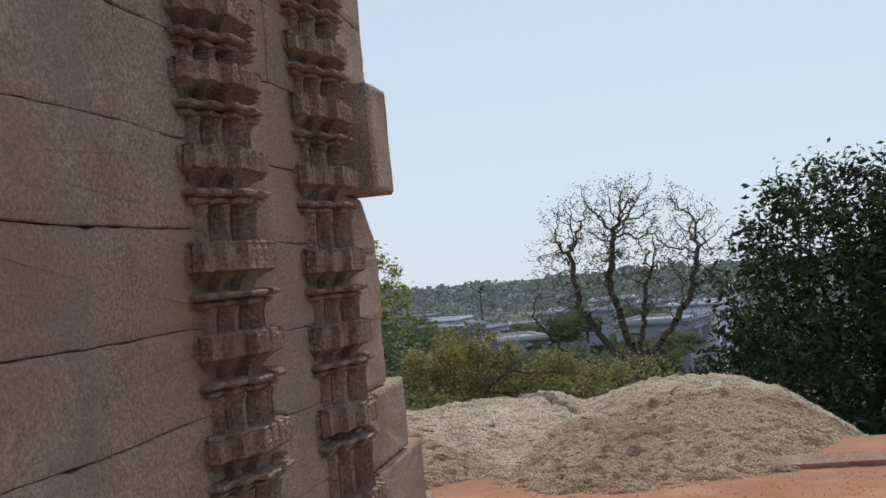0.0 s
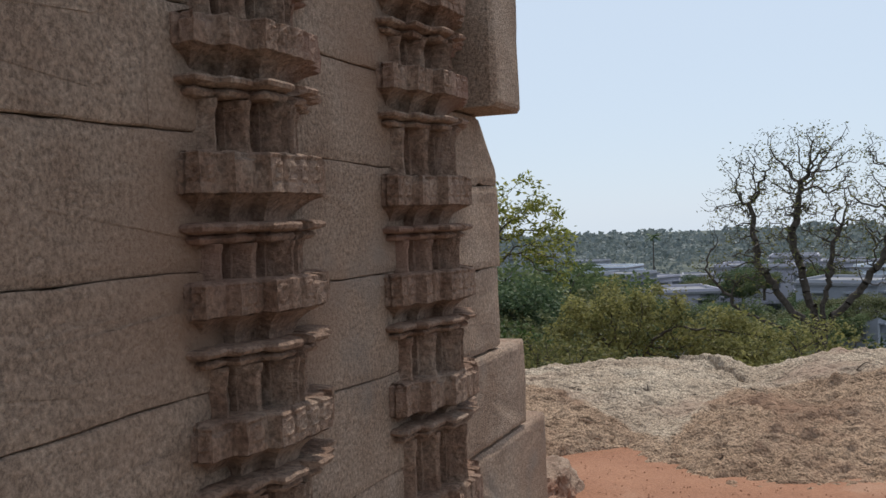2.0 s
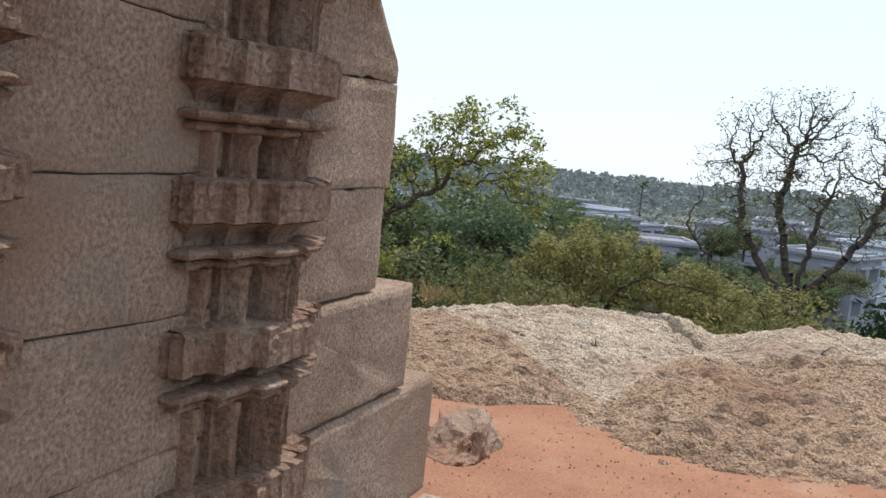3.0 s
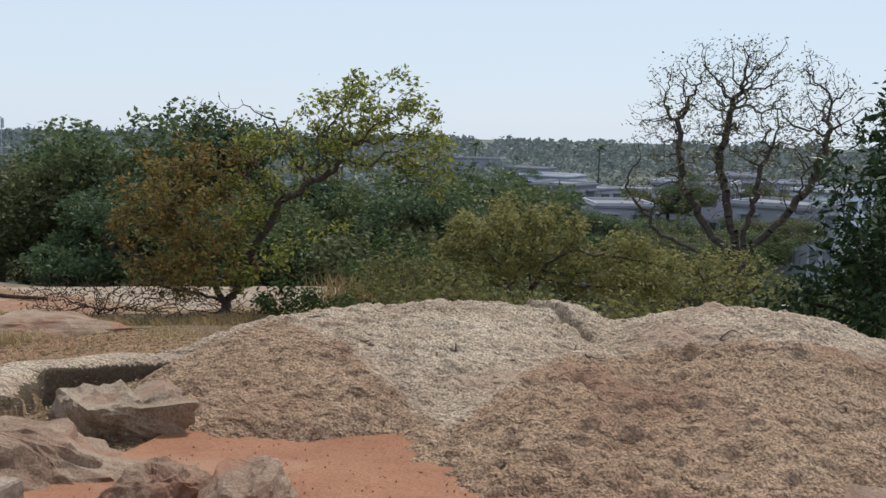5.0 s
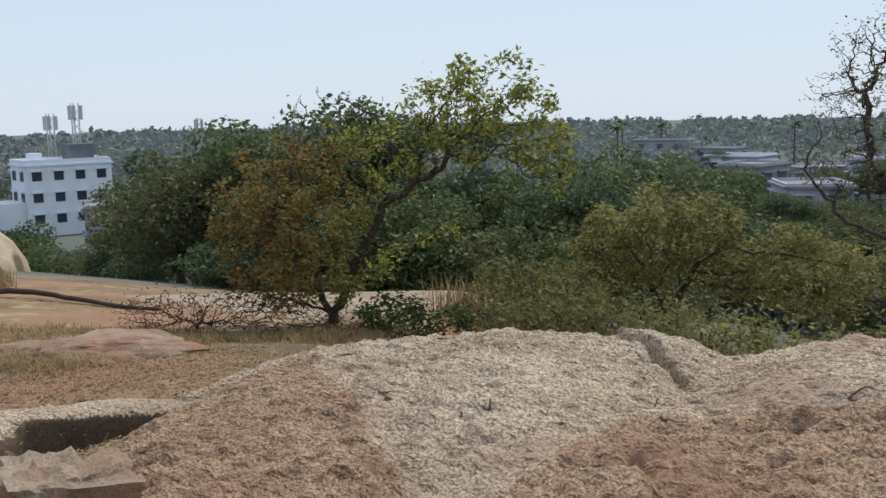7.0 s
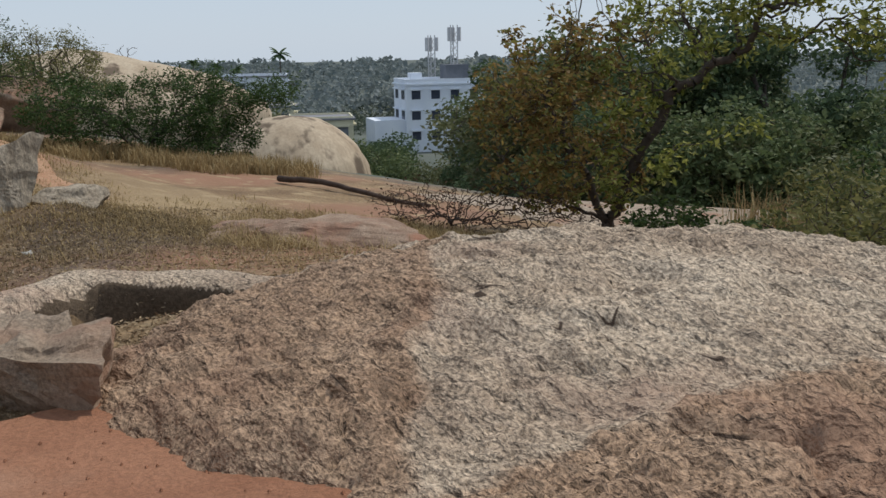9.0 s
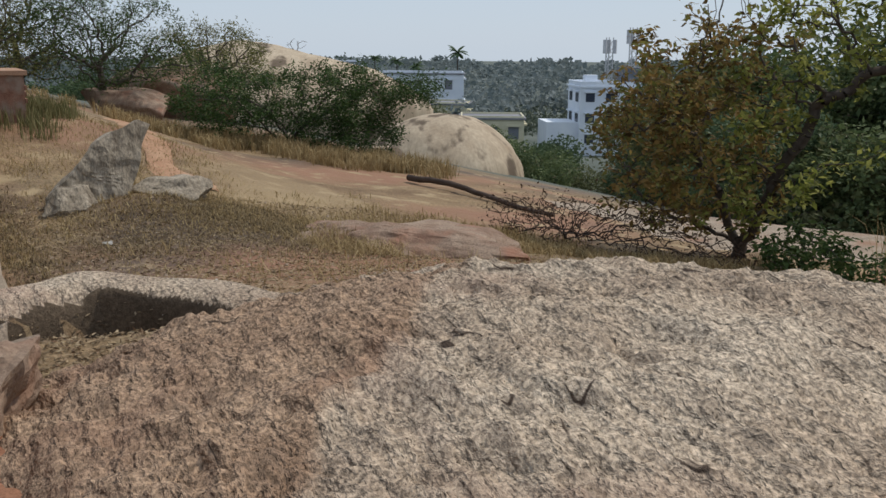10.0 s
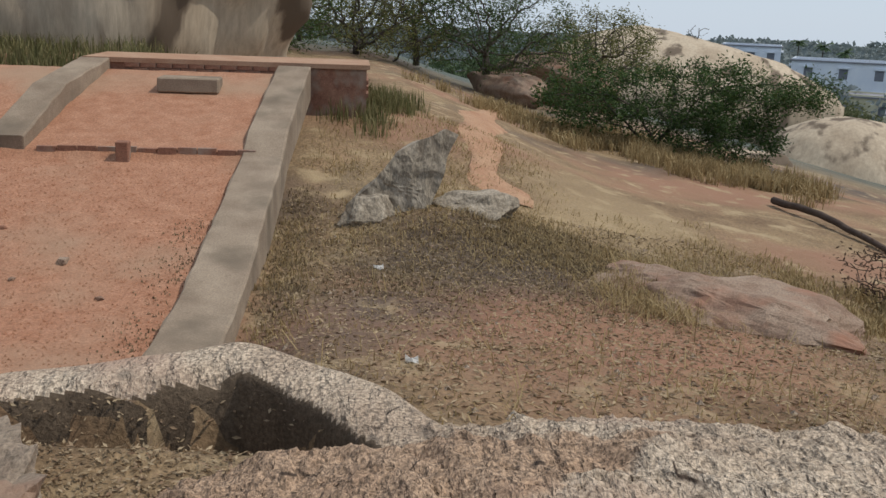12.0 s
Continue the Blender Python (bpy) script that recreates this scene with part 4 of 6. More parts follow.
tagged(mesh_object("marker_post", bm, M_BRICK), "short square red stone post on the gravel", "post")
bm = bmesh.new()
box(bm, -14.1, -13.6, 8.9, 9.75, -0.26, -0.05)
bmesh.ops.bevel(bm, geom=bm.edges[:], offset=0.02, segments=1, affect="EDGES")
tagged(mesh_object("stone_bench", bm, M_CONCRETE), "low flat stone block lying on the gravel", "bench")
for x, y, s, k in ((-8.0, 9.1, 0.06, 1), (-7.2, 9.6, 0.035, 2), (-8.9, 8.3, 0.04, 3), (-7.6, 8.8, 0.03, 4)):
    stone("pebble", (x, y, float(gravel_top(x, y)) + s * 0.3), (s, s * 0.8, s * 0.6), "small red stone lying on the gravel", M_REDROCK, k * 40, seed=30 + k, category="pebble")


# ---- leaning stones on the slope ----
def standing_slab(points, thick, mat, label, seed):
    """A flat rough stone set up on edge: its outline in a plane, pushed out to a thickness."""
    bm = bmesh.new()
    f = bm.faces.new([bm.verts.new(p) for p in points])
    f.normal_update()
    ext = bmesh.ops.extrude_face_region(bm, geom=[f])
    bmesh.ops.translate(bm, verts=[v for v in ext["geom"] if isinstance(v, bmesh.types.BMVert)], vec=f.normal * -thick)
    bmesh.ops.triangulate(bm, faces=bm.faces[:])
    for _ in range(4):
        bmesh.ops.subdivide_edges(bm, edges=[e for e in bm.edges if e.calc_length() > 0.09], cuts=1)
        bmesh.ops.triangulate(bm, faces=[g for g in bm.faces if len(g.verts) > 3])
    off = Vector((seed, seed * 2, 0))
    for v in bm.verts:
        v.co += Vector((noise.noise(v.co * 3 + off), noise.noise(v.co * 3.3 + off * 2), noise.noise(v.co * 2.7 - off))) * 0.05 + Vector((1, 0, 0)) * noise.noise(v.co * 9 + off) * 0.03
    bmesh.ops.recalc_face_normals(bm, faces=bm.faces)
    return tagged(mesh_object("standing_stone", bm, mat), label, "stone")


standing_slab([(-10.9, 11.56, -1.8), (-10.9, 12.56, -1.8), (-10.95, 12.54, -1.3), (-11.05, 12.72, -0.88), (-11.15, 12.87, -0.45), (-11.15, 12.75, -0.38), (-11.1, 12.42, -0.52), (-11.05, 12.16, -0.66), (-11.0, 11.94, -0.98), (-10.95, 11.56, -1.3)], 0.2, M_GREYROCK, "rough grey stone slab leaning upright in dry grass", 2)
stone("fallen_stone", (-10.65, 11.85, -1.36), (0.22, 0.34, 0.3), "low grey stone against the foot of the slab", M_GREYROCK, 30, seed=22, cuts=6, jagged=0.08)
stone("fallen_stone", (-11.0, 13.2, -1.3), (0.28, 0.55, 0.22), "squared grey stone lying beside the leaning slab", M_GREYROCK, 5, seed=23, jagged=0.08)
stone("fallen_stone", (-10.45, 13.1, -1.46), (0.16, 0.3, 0.1), "flat pale stone lying in dry grass", M_GREYROCK, 8, seed=24)
stone("fallen_stone", (-10.5, 13.55, -1.55), (0.12, 0.2, 0.07), "flat pale stone half hidden by dead grass", M_GREYROCK, 20, seed=25)
stone("fallen_stone", (-8.3, 11.35, -1.58), (0.16, 0.2, 0.07), "small pale stone on bare earth", M_GREYROCK, 50, seed=26)
stone("flat_outcrop", (-8.2, 15.2, -1.74), (1.4, 0.85, 0.36), "low reddish outcrop breaking through the slope", M_REDROCK, 25, seed=27, rough=0.25, category="rock", jagged=0.13, cuts=7, flat=0.66)
stone("flat_outcrop", (-11.5, 21.5, -2.75), (4.5, 2.2, 0.45), "pale flat shelf of bare rock on the slope", M_ROCK, 30, seed=28, rough=0.08, category="rock")
stone("boulder", (-34.1, 29.8, -5.3), (3.4, 3.3, 2.9), "pale rounded granite boulder below a dark shrub", M_BOULDER, 20, seed=31, cuts=1, flat=0.95, rough=0.05, capped=False, category="boulder")
stone("small_boulder", (-27.3, 23.3, -3.3), (0.8, 1.1, 0.7), "pale broken rock at the boulder's foot", M_BOULDER, 10, seed=32, category="boulder")
stone("rock_dome", (-48.0, 27.7, -3.1), (7.5, 8.0, 3.7), "broad tan granite dome on the skyline", M_BOULDER, 15, seed=33, cuts=1, flat=0.97, rough=0.06, capped=False, category="rock")
stone("split_rock", (-36, 19.3, -1.6), (2.6, 2.0, 1.5), "grey-pink split rock with dark streaks", M_REDROCK, 30, seed=34, category="rock")
stone("split_rock", (-33, 17.0, -1.6), (1.8, 1.3, 0.7), "low grey-pink rock above the footpath", M_REDROCK, 10, seed=35, category="rock")
stone("great_boulder", (-21.6, 6.4, 1.4), (2.6, 3.5, 4.2), "huge tan boulder with dark streaks behind the court", M_BOULDER, 5, seed=36, cuts=3, flat=0.85, rough=0.2, capped=False, category="boulder")
stone("great_boulder", (-22.5, 1.6, 1.0), (2.4, 2.2, 3.5), "huge dark-streaked boulder beside a larger one", M_BOULDER, 50, seed=37, cuts=2, flat=0.9, rough=0.1, capped=False, category="boulder")


# ---- plants ----
def grow(base, first, blobs, count, step, reach, kill, seed, rounds=160, sway=0.25, lift=0.0, limbs=()):
    """Branches that grow towards points strewn in ellipsoids: nodes, and the parent of each."""
    r = np.random.RandomState(seed)
    pts = []
    vol = np.array([b[1][0] * b[1][1] * b[1][2] for b in blobs])
    for (c, rad), n in zip(blobs, np.maximum(4, (count * vol / vol.sum()).astype(int))):
        p = r.normal(size=(n, 3))
        p /= np.linalg.norm(p, axis=1)[:, None]
        pts.append(np.array(c) + p * (r.rand(n, 1) ** 0.42) * np.array(rad))
    pts = np.concatenate(pts)
    nodes, parent = [np.array(base, float)], [-1]
    for target in first:
        start = nodes[-1]
        n = max(1, int(np.linalg.norm(np.array(target) - start) / step))
        for i in range(1, n + 1):
            nodes.append(start + (np.array(target) - start) * i / n + r.normal(size=3) * step * sway * 0.4)
            parent.append(len(nodes) - 2)
    fork = len(nodes) - 1
    for limb in limbs:
        at_, start = fork, nodes[fork]
        for target in limb:
            start = nodes[at_]
            n = max(1, int(np.linalg.norm(np.array(target) - start) / step))
            for i in range(1, n + 1):
                nodes.append(start + (np.array(target) - start) * i / n + r.normal(size=3) * step * sway * 0.5)
                parent.append(at_ if i == 1 else len(nodes) - 2)
            at_ = len(nodes) - 1
    near = np.full(len(pts), 1e9)
    who = np.zeros(len(pts), int)
    alive = np.ones(len(pts), bool)

    def seen(i0):
        for i in range(i0, len(nodes)):
            d = np.linalg.norm(pts - nodes[i], axis=1)
            better = d < near
            near[better], who[better] = d[better], i

    seen(0)
    for _ in range(rounds):
        alive &= near > kill
        act = alive & (near < reach)
        if not act.any():
            act = alive & (near < near[alive].min() + 0.01) if alive.any() else act
            if not act.any():
                break
        i0 = len(nodes)
        for i in np.unique(who[act]):
            mine = pts[act & (who == i)] - nodes[i]
            d = (mine / np.linalg.norm(mine, axis=1)[:, None]).sum(0)
            d = d / (np.linalg.norm(d) + 1e-6) + r.normal(size=3) * sway + np.array([0, 0, lift])
            nodes.append(nodes[i] + d / np.linalg.norm(d) * step)
            parent.append(i)
        if len(nodes) > 9000:
            break
        seen(i0)
    return np.array(nodes), np.array(parent)


def limbs_mesh(nodes, parent, tip, trunk, sides=5):
    """Tapered tubes: each branch is as thick as those that it carries."""
    n = len(nodes)
    area = np.zeros(n)
    has = np.zeros(n, bool)
    for i in range(n - 1, 0, -1):
        if not has[i]:
            area[i] = tip**2.4
        area[parent[i]] += area[i]
        has[parent[i]] = True
    rad = area ** (1 / 2.4)
    rad = tip + (rad - tip) * (trunk - tip) / max(1e-6, rad[0] - tip)
    verts, faces = [], []
    for i in range(1, n):
        p = parent[i]
        d = nodes[i] - nodes[p]
        d /= np.linalg.norm(d) + 1e-9
        a = np.cross(d, [0.3, 0.2, 1.0] if abs(d[2]) < 0.9 else [1.0, 0.1, 0])
        a /= np.linalg.norm(a)
        b = np.cross(d, a)
        k0 = len(verts)
        r0 = min(rad[p], rad[i] * 1.25)
        m = sides if rad[i] > tip * 2 else 3
        for q, r_ in ((nodes[p], r0), (nodes[i], rad[i])):
            for k in range(m):
                t = 6.283 * k / m
                verts.append(q + r_ * (a * math.cos(t) + b * math.sin(t)))
        for k in range(m):
            faces.append((k0 + k, k0 + (k + 1) % m, k0 + m + (k + 1) % m, k0 + m + k))
    return verts, faces


def from_data(name, verts, faces, mat, parent=None, label="", smooth=False):
    me = bpy.data.meshes.new(name)
    me.from_pydata([tuple(map(float, v)) for v in verts], [], faces)
    if smooth:
        me.polygons.foreach_set("use_smooth", [True] * len(me.polygons))
    me.materials.append(mat)
    ob = new(name, me)
    ob.parent = parent
    if label:
        ob["label"] = label
    return ob


def leaf_data(centres, size, seed, droop=0.3, slim=0.45, spread=0.6):
    """Folded pointed leaves round given points."""
    r = np.random.RandomState(seed)
    n = len(centres)
    d = r.normal(size=(n, 3))
    d[:, 2] = d[:, 2] * spread - droop
    d /= np.linalg.norm(d, axis=1)[:, None]
    up = r.normal(size=(n, 3)) + np.array([0, 0, 1.0])
    s = np.cross(d, up)
    s /= np.linalg.norm(s, axis=1)[:, None]
    nrm = np.cross(s, d)
    ln = (size * (0.6 + 0.8 * r.rand(n)))[:, None]
    w = ln * slim
    a = centres
    tipp = a + d * ln
    mid = a + d * ln * 0.45 - nrm * w * 0.2
    l_, r_ = mid + s * w * 0.5 + nrm * w * 0.3, mid - s * w * 0.5 + nrm * w * 0.3
    verts = np.stack([a, l_, tipp, r_], 1).reshape(-1, 3)
    i = np.arange(n)[:, None] * 4
    faces = (i + np.array([[0, 1, 2, 3]])).tolist()
    return verts, faces


def tree(name, label, base, first, blobs, count, step, leaves, leaf_size, mats, seed, trunk=0.12, tip=0.006, reach=1.2, kill=0.35, scatter=0.12, droop=0.3, category="tree", slim=0.45, sway=0.25, crowns=1, bark=None, limbs=(), bare=None):
    """A thing with a trunk (all its limbs) and a crown of single leaves about the twigs' ends."""
    t = new(name)
    tagged(t, label, category)
    t.location = base
    b = np.array(base)
    nodes, parent = grow((0, 0, 0), [tuple(np.array(f) - b) for f in first], [(tuple(np.array(c) - b), r) for c, r in list(blobs) + ([bare] if bare else [])], count, step, reach, kill, seed, sway=sway, limbs=[[tuple(np.array(p_) - b) for p_ in l_] for l_ in limbs])
    v, f = limbs_mesh(nodes, parent, tip, trunk)
    from_data("trunk", v, f, bark or M_BARK, t, smooth=True)
    r = np.random.RandomState(seed + 1)
    kids = np.bincount(parent[1:], minlength=len(nodes))
    ends = np.where(kids == 0)[0]
    pool = np.concatenate([ends, parent[ends], np.where(kids <= 1)[0]])
    pool = pool[pool > len(first) * 2]
    if leaves:
        pool = pool[r.rand(len(pool)) < 0.42]  # leaves stand in tufts
        pick = nodes[r.choice(pool, leaves)]
        c = pick + r.normal(size=(leaves, 3)) * scatter
        if bare:
            c = c[(((c + b - np.array(bare[0])) / np.array(bare[1])) ** 2).sum(1) > 1.1]
        share = c[:, 0] * 0 if crowns == 1 else (c[:, 0] > np.quantile(c[:, 0], 0.55)).astype(int)
        for k in range(crowns):
            v, f = leaf_data(c[share == k], leaf_size, seed + 2 + k, droop, slim)
            from_data("crown", v, f, mats[k], t)
    return t


tree("leaning_tree", "small leaning tree with thin brown-green foliage on the slope", (-7.75, 19.9, -2.35), [(-7.65, 19.9, -2.0)],
     [((-8.1, 19.3, -0.15), (1.5, 1.2, 1.15)), ((-7.8, 19.2, -1.15), (1.6, 1.2, 0.6)), ((-5.1, 20.4, 1.45), (1.5, 1.0, 0.95)), ((-6.7, 19.8, 0.75), (1.2, 0.9, 0.9)), ((-3.9, 20.9, 0.7), (0.65, 0.6, 0.7))],
     1250, 0.12, 13000, 0.105, [M_LEAF_BROWN, M_LEAF_LIME], 11, trunk=0.10, tip=0.006, reach=0.9, kill=0.24, scatter=0.08, crowns=2, sway=0.5, bare=((-7.6, 19.6, 1.5), (0.9, 0.6, 0.6)),
     limbs=[[(-6.9, 19.85, -0.7), (-6.4, 19.8, 0.0), (-5.6, 20.2, 0.55)], [(-7.9, 19.6, -1.2), (-8.4, 19.4, -0.3)], [(-6.9, 20.0, -1.0), (-5.4, 20.3, -0.45)], [(-8.5, 19.5, -1.7), (-9.2, 19.2, -1.3)]])
tree("low_bush", "low green bush beside the leaning tree", (-6.1, 19.3, -2.2), [(-6.1, 19.3, -2.0)], [((-6.0, 19.3, -1.75), (0.8, 0.6, 0.4)), ((-5.0, 19.8, -1.85), (0.6, 0.5, 0.3))], 260, 0.12, 2200, 0.09, [M_LEAF], 14, trunk=0.03, kill=0.2, category="bush", scatter=0.07)
tree("dead_brush", "heap of dead thorny brushwood on the slope", (-9.0, 18.0, -2.0), [(-9.0, 18.0, -1.9)], [((-9.3, 18.0, -1.75), (1.5, 0.9, 0.35)), ((-8.0, 18.4, -1.75), (1.2, 0.7, 0.4)), ((-7.0, 18.6, -1.85), (0.9, 0.6, 0.3))], 2200, 0.1, 1600, 0.05, [M_LEAF_DEAD], 15, trunk=0.02, tip=0.006, kill=0.16, category="brushwood", sway=0.45, bark=M_DEADWOOD)
tree("olive_bush", "wide olive-green bush below the outcrop", (-3.5, 25.8, -4.0), [(-3.5, 25.8, -2.9)], [((-3.6, 25.8, -1.25), (1.9, 1.3, 1.05)), ((-1.3, 26.2, -1.8), (1.5, 1.1, 0.75)), ((-4.6, 25.4, -2.0), (1.2, 1.0, 0.6))], 900, 0.18, 14000, 0.11, [M_LEAF_BUSH], 16, trunk=0.09, tip=0.006, kill=0.3, category="bush", scatter=0.12)
tree("olive_bush", "sparse yellowing bush below the outcrop", (0.4, 29.5, -5.0), [(0.4, 29.5, -3.6)], [((0.6, 29.5, -2.4), (2.2, 1.4, 0.9)), ((-1.2, 30, -3.0), (1.4, 1.2, 0.7))], 520, 0.22, 4200, 0.13, [M_LEAF_BUSH], 17, trunk=0.08, tip=0.007, kill=0.32, category="bush", scatter=0.14)
tree("olive_bush", "dry brown-green bush at the slope's edge", (-7.0, 26.5, -4.4), [(-7.0, 26.5, -3.4)], [((-6.6, 26.5, -2.4), (1.6, 1.3, 0.9)), ((-5.2, 24.5, -2.6), (1.3, 1.0, 0.5))], 420, 0.22, 3600, 0.13, [M_LEAF], 18, trunk=0.07, tip=0.007, kill=0.32, category="bush", scatter=0.14)
for k, (x, y, z) in enumerate(((-1.6, 19.5, -3.4), (1.6, 18.6, -3.3), (-3.9, 20.5, -3.1), (-0.2, 23.0, -4.2), (2.6, 24.0, -4.4), (-5.6, 23.2, -3.6), (-2.7, 18.2, -3.0), (0.2, 17.8, -3.1), (-4.8, 21.8, -3.4), (-2.0, 22.0, -3.9), (1.2, 21.0, -3.8), (3.4, 20.0, -3.4))):
    z += 0.4 if y < 22.5 else 0.0
    tree("undergrowth_bush", "low tangled undergrowth bush behind the outcrop", (x, y, z), [(x, y, z + 0.3)], [((x, y, z + 1.1), (1.3, 0.9, 0.75)), ((x + 0.9, y + 0.3, z + 0.8), (0.9, 0.8, 0.6))], 300, 0.16, 2100, 0.1, [M_LEAF_BUSH if k % 2 else M_LEAF_OLIVE], 80 + k, trunk=0.04, kill=0.24, category="bush", scatter=0.1)
tree("bare_tree", "tall forked tree almost bare of leaves", (0.85, 40.0, -6.2), [(0.82, 40, -4.6), (0.9, 39.9, -3.6)],
     [((0.7, 40.2, 1.7), (4.2, 3.2, 3.0)), ((-1.6, 40, -0.8), (2.2, 2.0, 1.3)), ((3.0, 40, 0.2), (2.2, 2.0, 1.6))],
     2300, 0.21, 5200, 0.12, [M_LEAF_OLIVE], 21, trunk=0.25, tip=0.009, bark=M_BARK, reach=1.0, kill=0.29, scatter=0.14, sway=0.5,
     limbs=[[(-0.2, 40.1, -2.2), (-1.3, 40.2, -0.7), (-1.5, 40.3, 1.8)], [(1.3, 39.7, -2.5), (2.3, 39.6, -1.6), (2.9, 39.6, -0.6), (3.6, 39.8, 1.6)], [(0.5, 40.3, -2.0), (0.0, 40.6, 0.2), (0.3, 40.6, 2.4)], [(1.1, 40.1, -1.6), (1.7, 40.4, 1.0)], [(-0.5, 39.6, -3.0), (-2.2, 39.4, -2.2), (-3.1, 39.4, -0.8)]])
tree("dark_tree", "dense dark green broad-leaved tree behind the outcrop", (5.2, 18.4, -3.2), [(5.1, 18.4, -1.6)],
     [((4.6, 18.2, 0.4), (2.15, 1.8, 1.7)), ((4.9, 18.3, 1.65), (1.75, 1.5, 1.25)), ((3.1, 18.0, -0.9), (1.25, 1.0, 0.9)), ((5.0, 17.6, -1.4), (2.2, 1.2, 0.9)), ((7.0, 17.4, -1.0), (2.2, 1.4, 1.3)), ((4.2, 16.9, -1.6), (1.5, 0.9, 0.6)), ((6.6, 18.6, 1.2), (1.8, 1.5, 1.6))],
     1700, 0.2, 30000, 0.15, [M_LEAF_DARK], 22, trunk=0.16, kill=0.3, scatter=0.17, droop=0.5, slim=0.36)
tree("thorn_shrub", "spreading feathery green thorn shrub above dry grass", (-22.6, 18.9, -2.2), [(-22.5, 19.0, -1.9)],
     [((-22.8, 17.6, -0.9), (1.6, 1.6, 0.9)), ((-22.0, 20.0, -0.85), (1.5, 1.8, 1.05)), ((-21.4, 21.7, -0.55), (1.0, 1.3, 0.6)), ((-22.0, 20.2, -1.8), (1.4, 1.8, 0.6))],
     1300, 0.16, 30000, 0.1, [M_LEAF_SHRUB], 23, trunk=0.07, tip=0.005, kill=0.22, category="shrub", scatter=0.12, slim=0.32, droop=0.05)
for k, (x, y, z, r, h) in enumerate(((-33.5, 11.8, -0.6, 2.6, 2.2), (-33.0, 16.2, -0.9, 2.7, 2.0), (-36.0, 14.0, -0.5, 3.0, 2.6), (-35.5, 20.5, -1.3, 2.3, 1.5), (-31.0, 8.3, -0.2, 2.2, 2.2), (-34.5, 3.5, 0.2, 3.2, 3.0), (-40, 9.5, 0, 3.2, 3.0))):
    tree("tangled_tree", "tangled thorny tree with small thin leaves behind the court", (x, y, z - 0.5), [(x, y, z + 0.4)], [((x, y, z + h), (r, r, h * 0.8)), ((x, y + 0.8, z + h * 0.4), (r * 1.1, r * 1.1, h * 0.5))], 750, 0.24, 10500, 0.12, [M_LEAF if k % 3 else M_LEAF_OLIVE], 40 + k, trunk=0.13, tip=0.009, kill=0.36, scatter=0.18, sway=0.4, slim=0.3)
tree("dome_tree", "small leafless tree on the rock dome", (-48.0, 28.7, -0.30), [(-48.0, 28.7, 0.10)], [((-48.0, 28.7, 0.50), (0.6, 0.8, 0.35))], 40, 0.12, 0, 0.1, [M_LEAF], 60, trunk=0.03, tip=0.01, kill=0.2)


def crown_tree(name, label, seed, height, radius, mat, quads, leaf):
    """A tree for the middle distance: trunk, boughs and many leaf sprays on uneven tufts."""
    t = new(name)
    tagged(t, label, "tree")
    r = np.random.RandomState(seed)
    n = 26
    tufts = r.normal(size=(n, 3))
    tufts /= np.linalg.norm(tufts, axis=1)[:, None]
    tufts = tufts * (0.45 + 0.5 * r.rand(n, 1)) * np.array([radius, radius, height * 0.33]) + np.array([0, 0, height * 0.66])
    nodes, parent = grow((0, 0, 0), [(0, 0, height * 0.35)], [(tuple(c), (radius * 0.2,) * 3) for c in tufts], 120, radius * 0.14, 99, radius * 0.2, seed, rounds=40)
    v, f = limbs_mesh(nodes, parent, 0.02, radius * 0.07)
    from_data("trunk", v, f, M_BARK, t, smooth=True)
    which = r.randint(0, n, quads)
    p = r.normal(size=(quads, 3))
    p /= np.linalg.norm(p, axis=1)[:, None]
    size = radius * (0.22 + 0.16 * r.rand(n))[which][:, None]
    c = tufts[which] + p * size * (0.55 + 0.45 * r.rand(quads, 1)) * np.array([1.15, 1.15, 0.7])
    v, f = leaf_data(c, leaf, seed + 1, 0.1, 0.6)
    from_data("crown", v, f, mat, t)
    return t


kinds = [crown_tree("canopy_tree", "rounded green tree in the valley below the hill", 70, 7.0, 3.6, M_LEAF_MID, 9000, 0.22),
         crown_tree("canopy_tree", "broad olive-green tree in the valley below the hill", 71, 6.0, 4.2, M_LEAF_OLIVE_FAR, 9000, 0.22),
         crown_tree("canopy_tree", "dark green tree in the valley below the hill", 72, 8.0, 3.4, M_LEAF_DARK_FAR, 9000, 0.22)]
rt = random.Random(12)
spots = []
for k in range(420):
    a = radians(rt.uniform(-18, 78))
    d = rt.uniform(38, 175) if k > 60 else rt.uniform(36, 70)
    x, y = 1.5 - d * math.sin(a), 4 + d * math.cos(a)
    if math.degrees(a) > 44 and d < 62 or (x + 33) ** 2 + (y - 30) ** 2 < 90 or (x + 44) ** 2 + (y - 28) ** 2 < 180:
        continue
    if -8 < math.degrees(a) < 12 and d < 85 and math.hypot(x - 1, y - 40) < 14:
        continue
    # an open lane towards the houses
    if 2 < math.degrees(a) < 12 and d > 60:
        continue
    if 43 < math.degrees(a) < 53 and d > 90:
        continue
    if all((x - p) ** 2 + (y - q) ** 2 > (3.6 + d * 0.02) ** 2 for p, q in spots):
        spots.append((x, y))
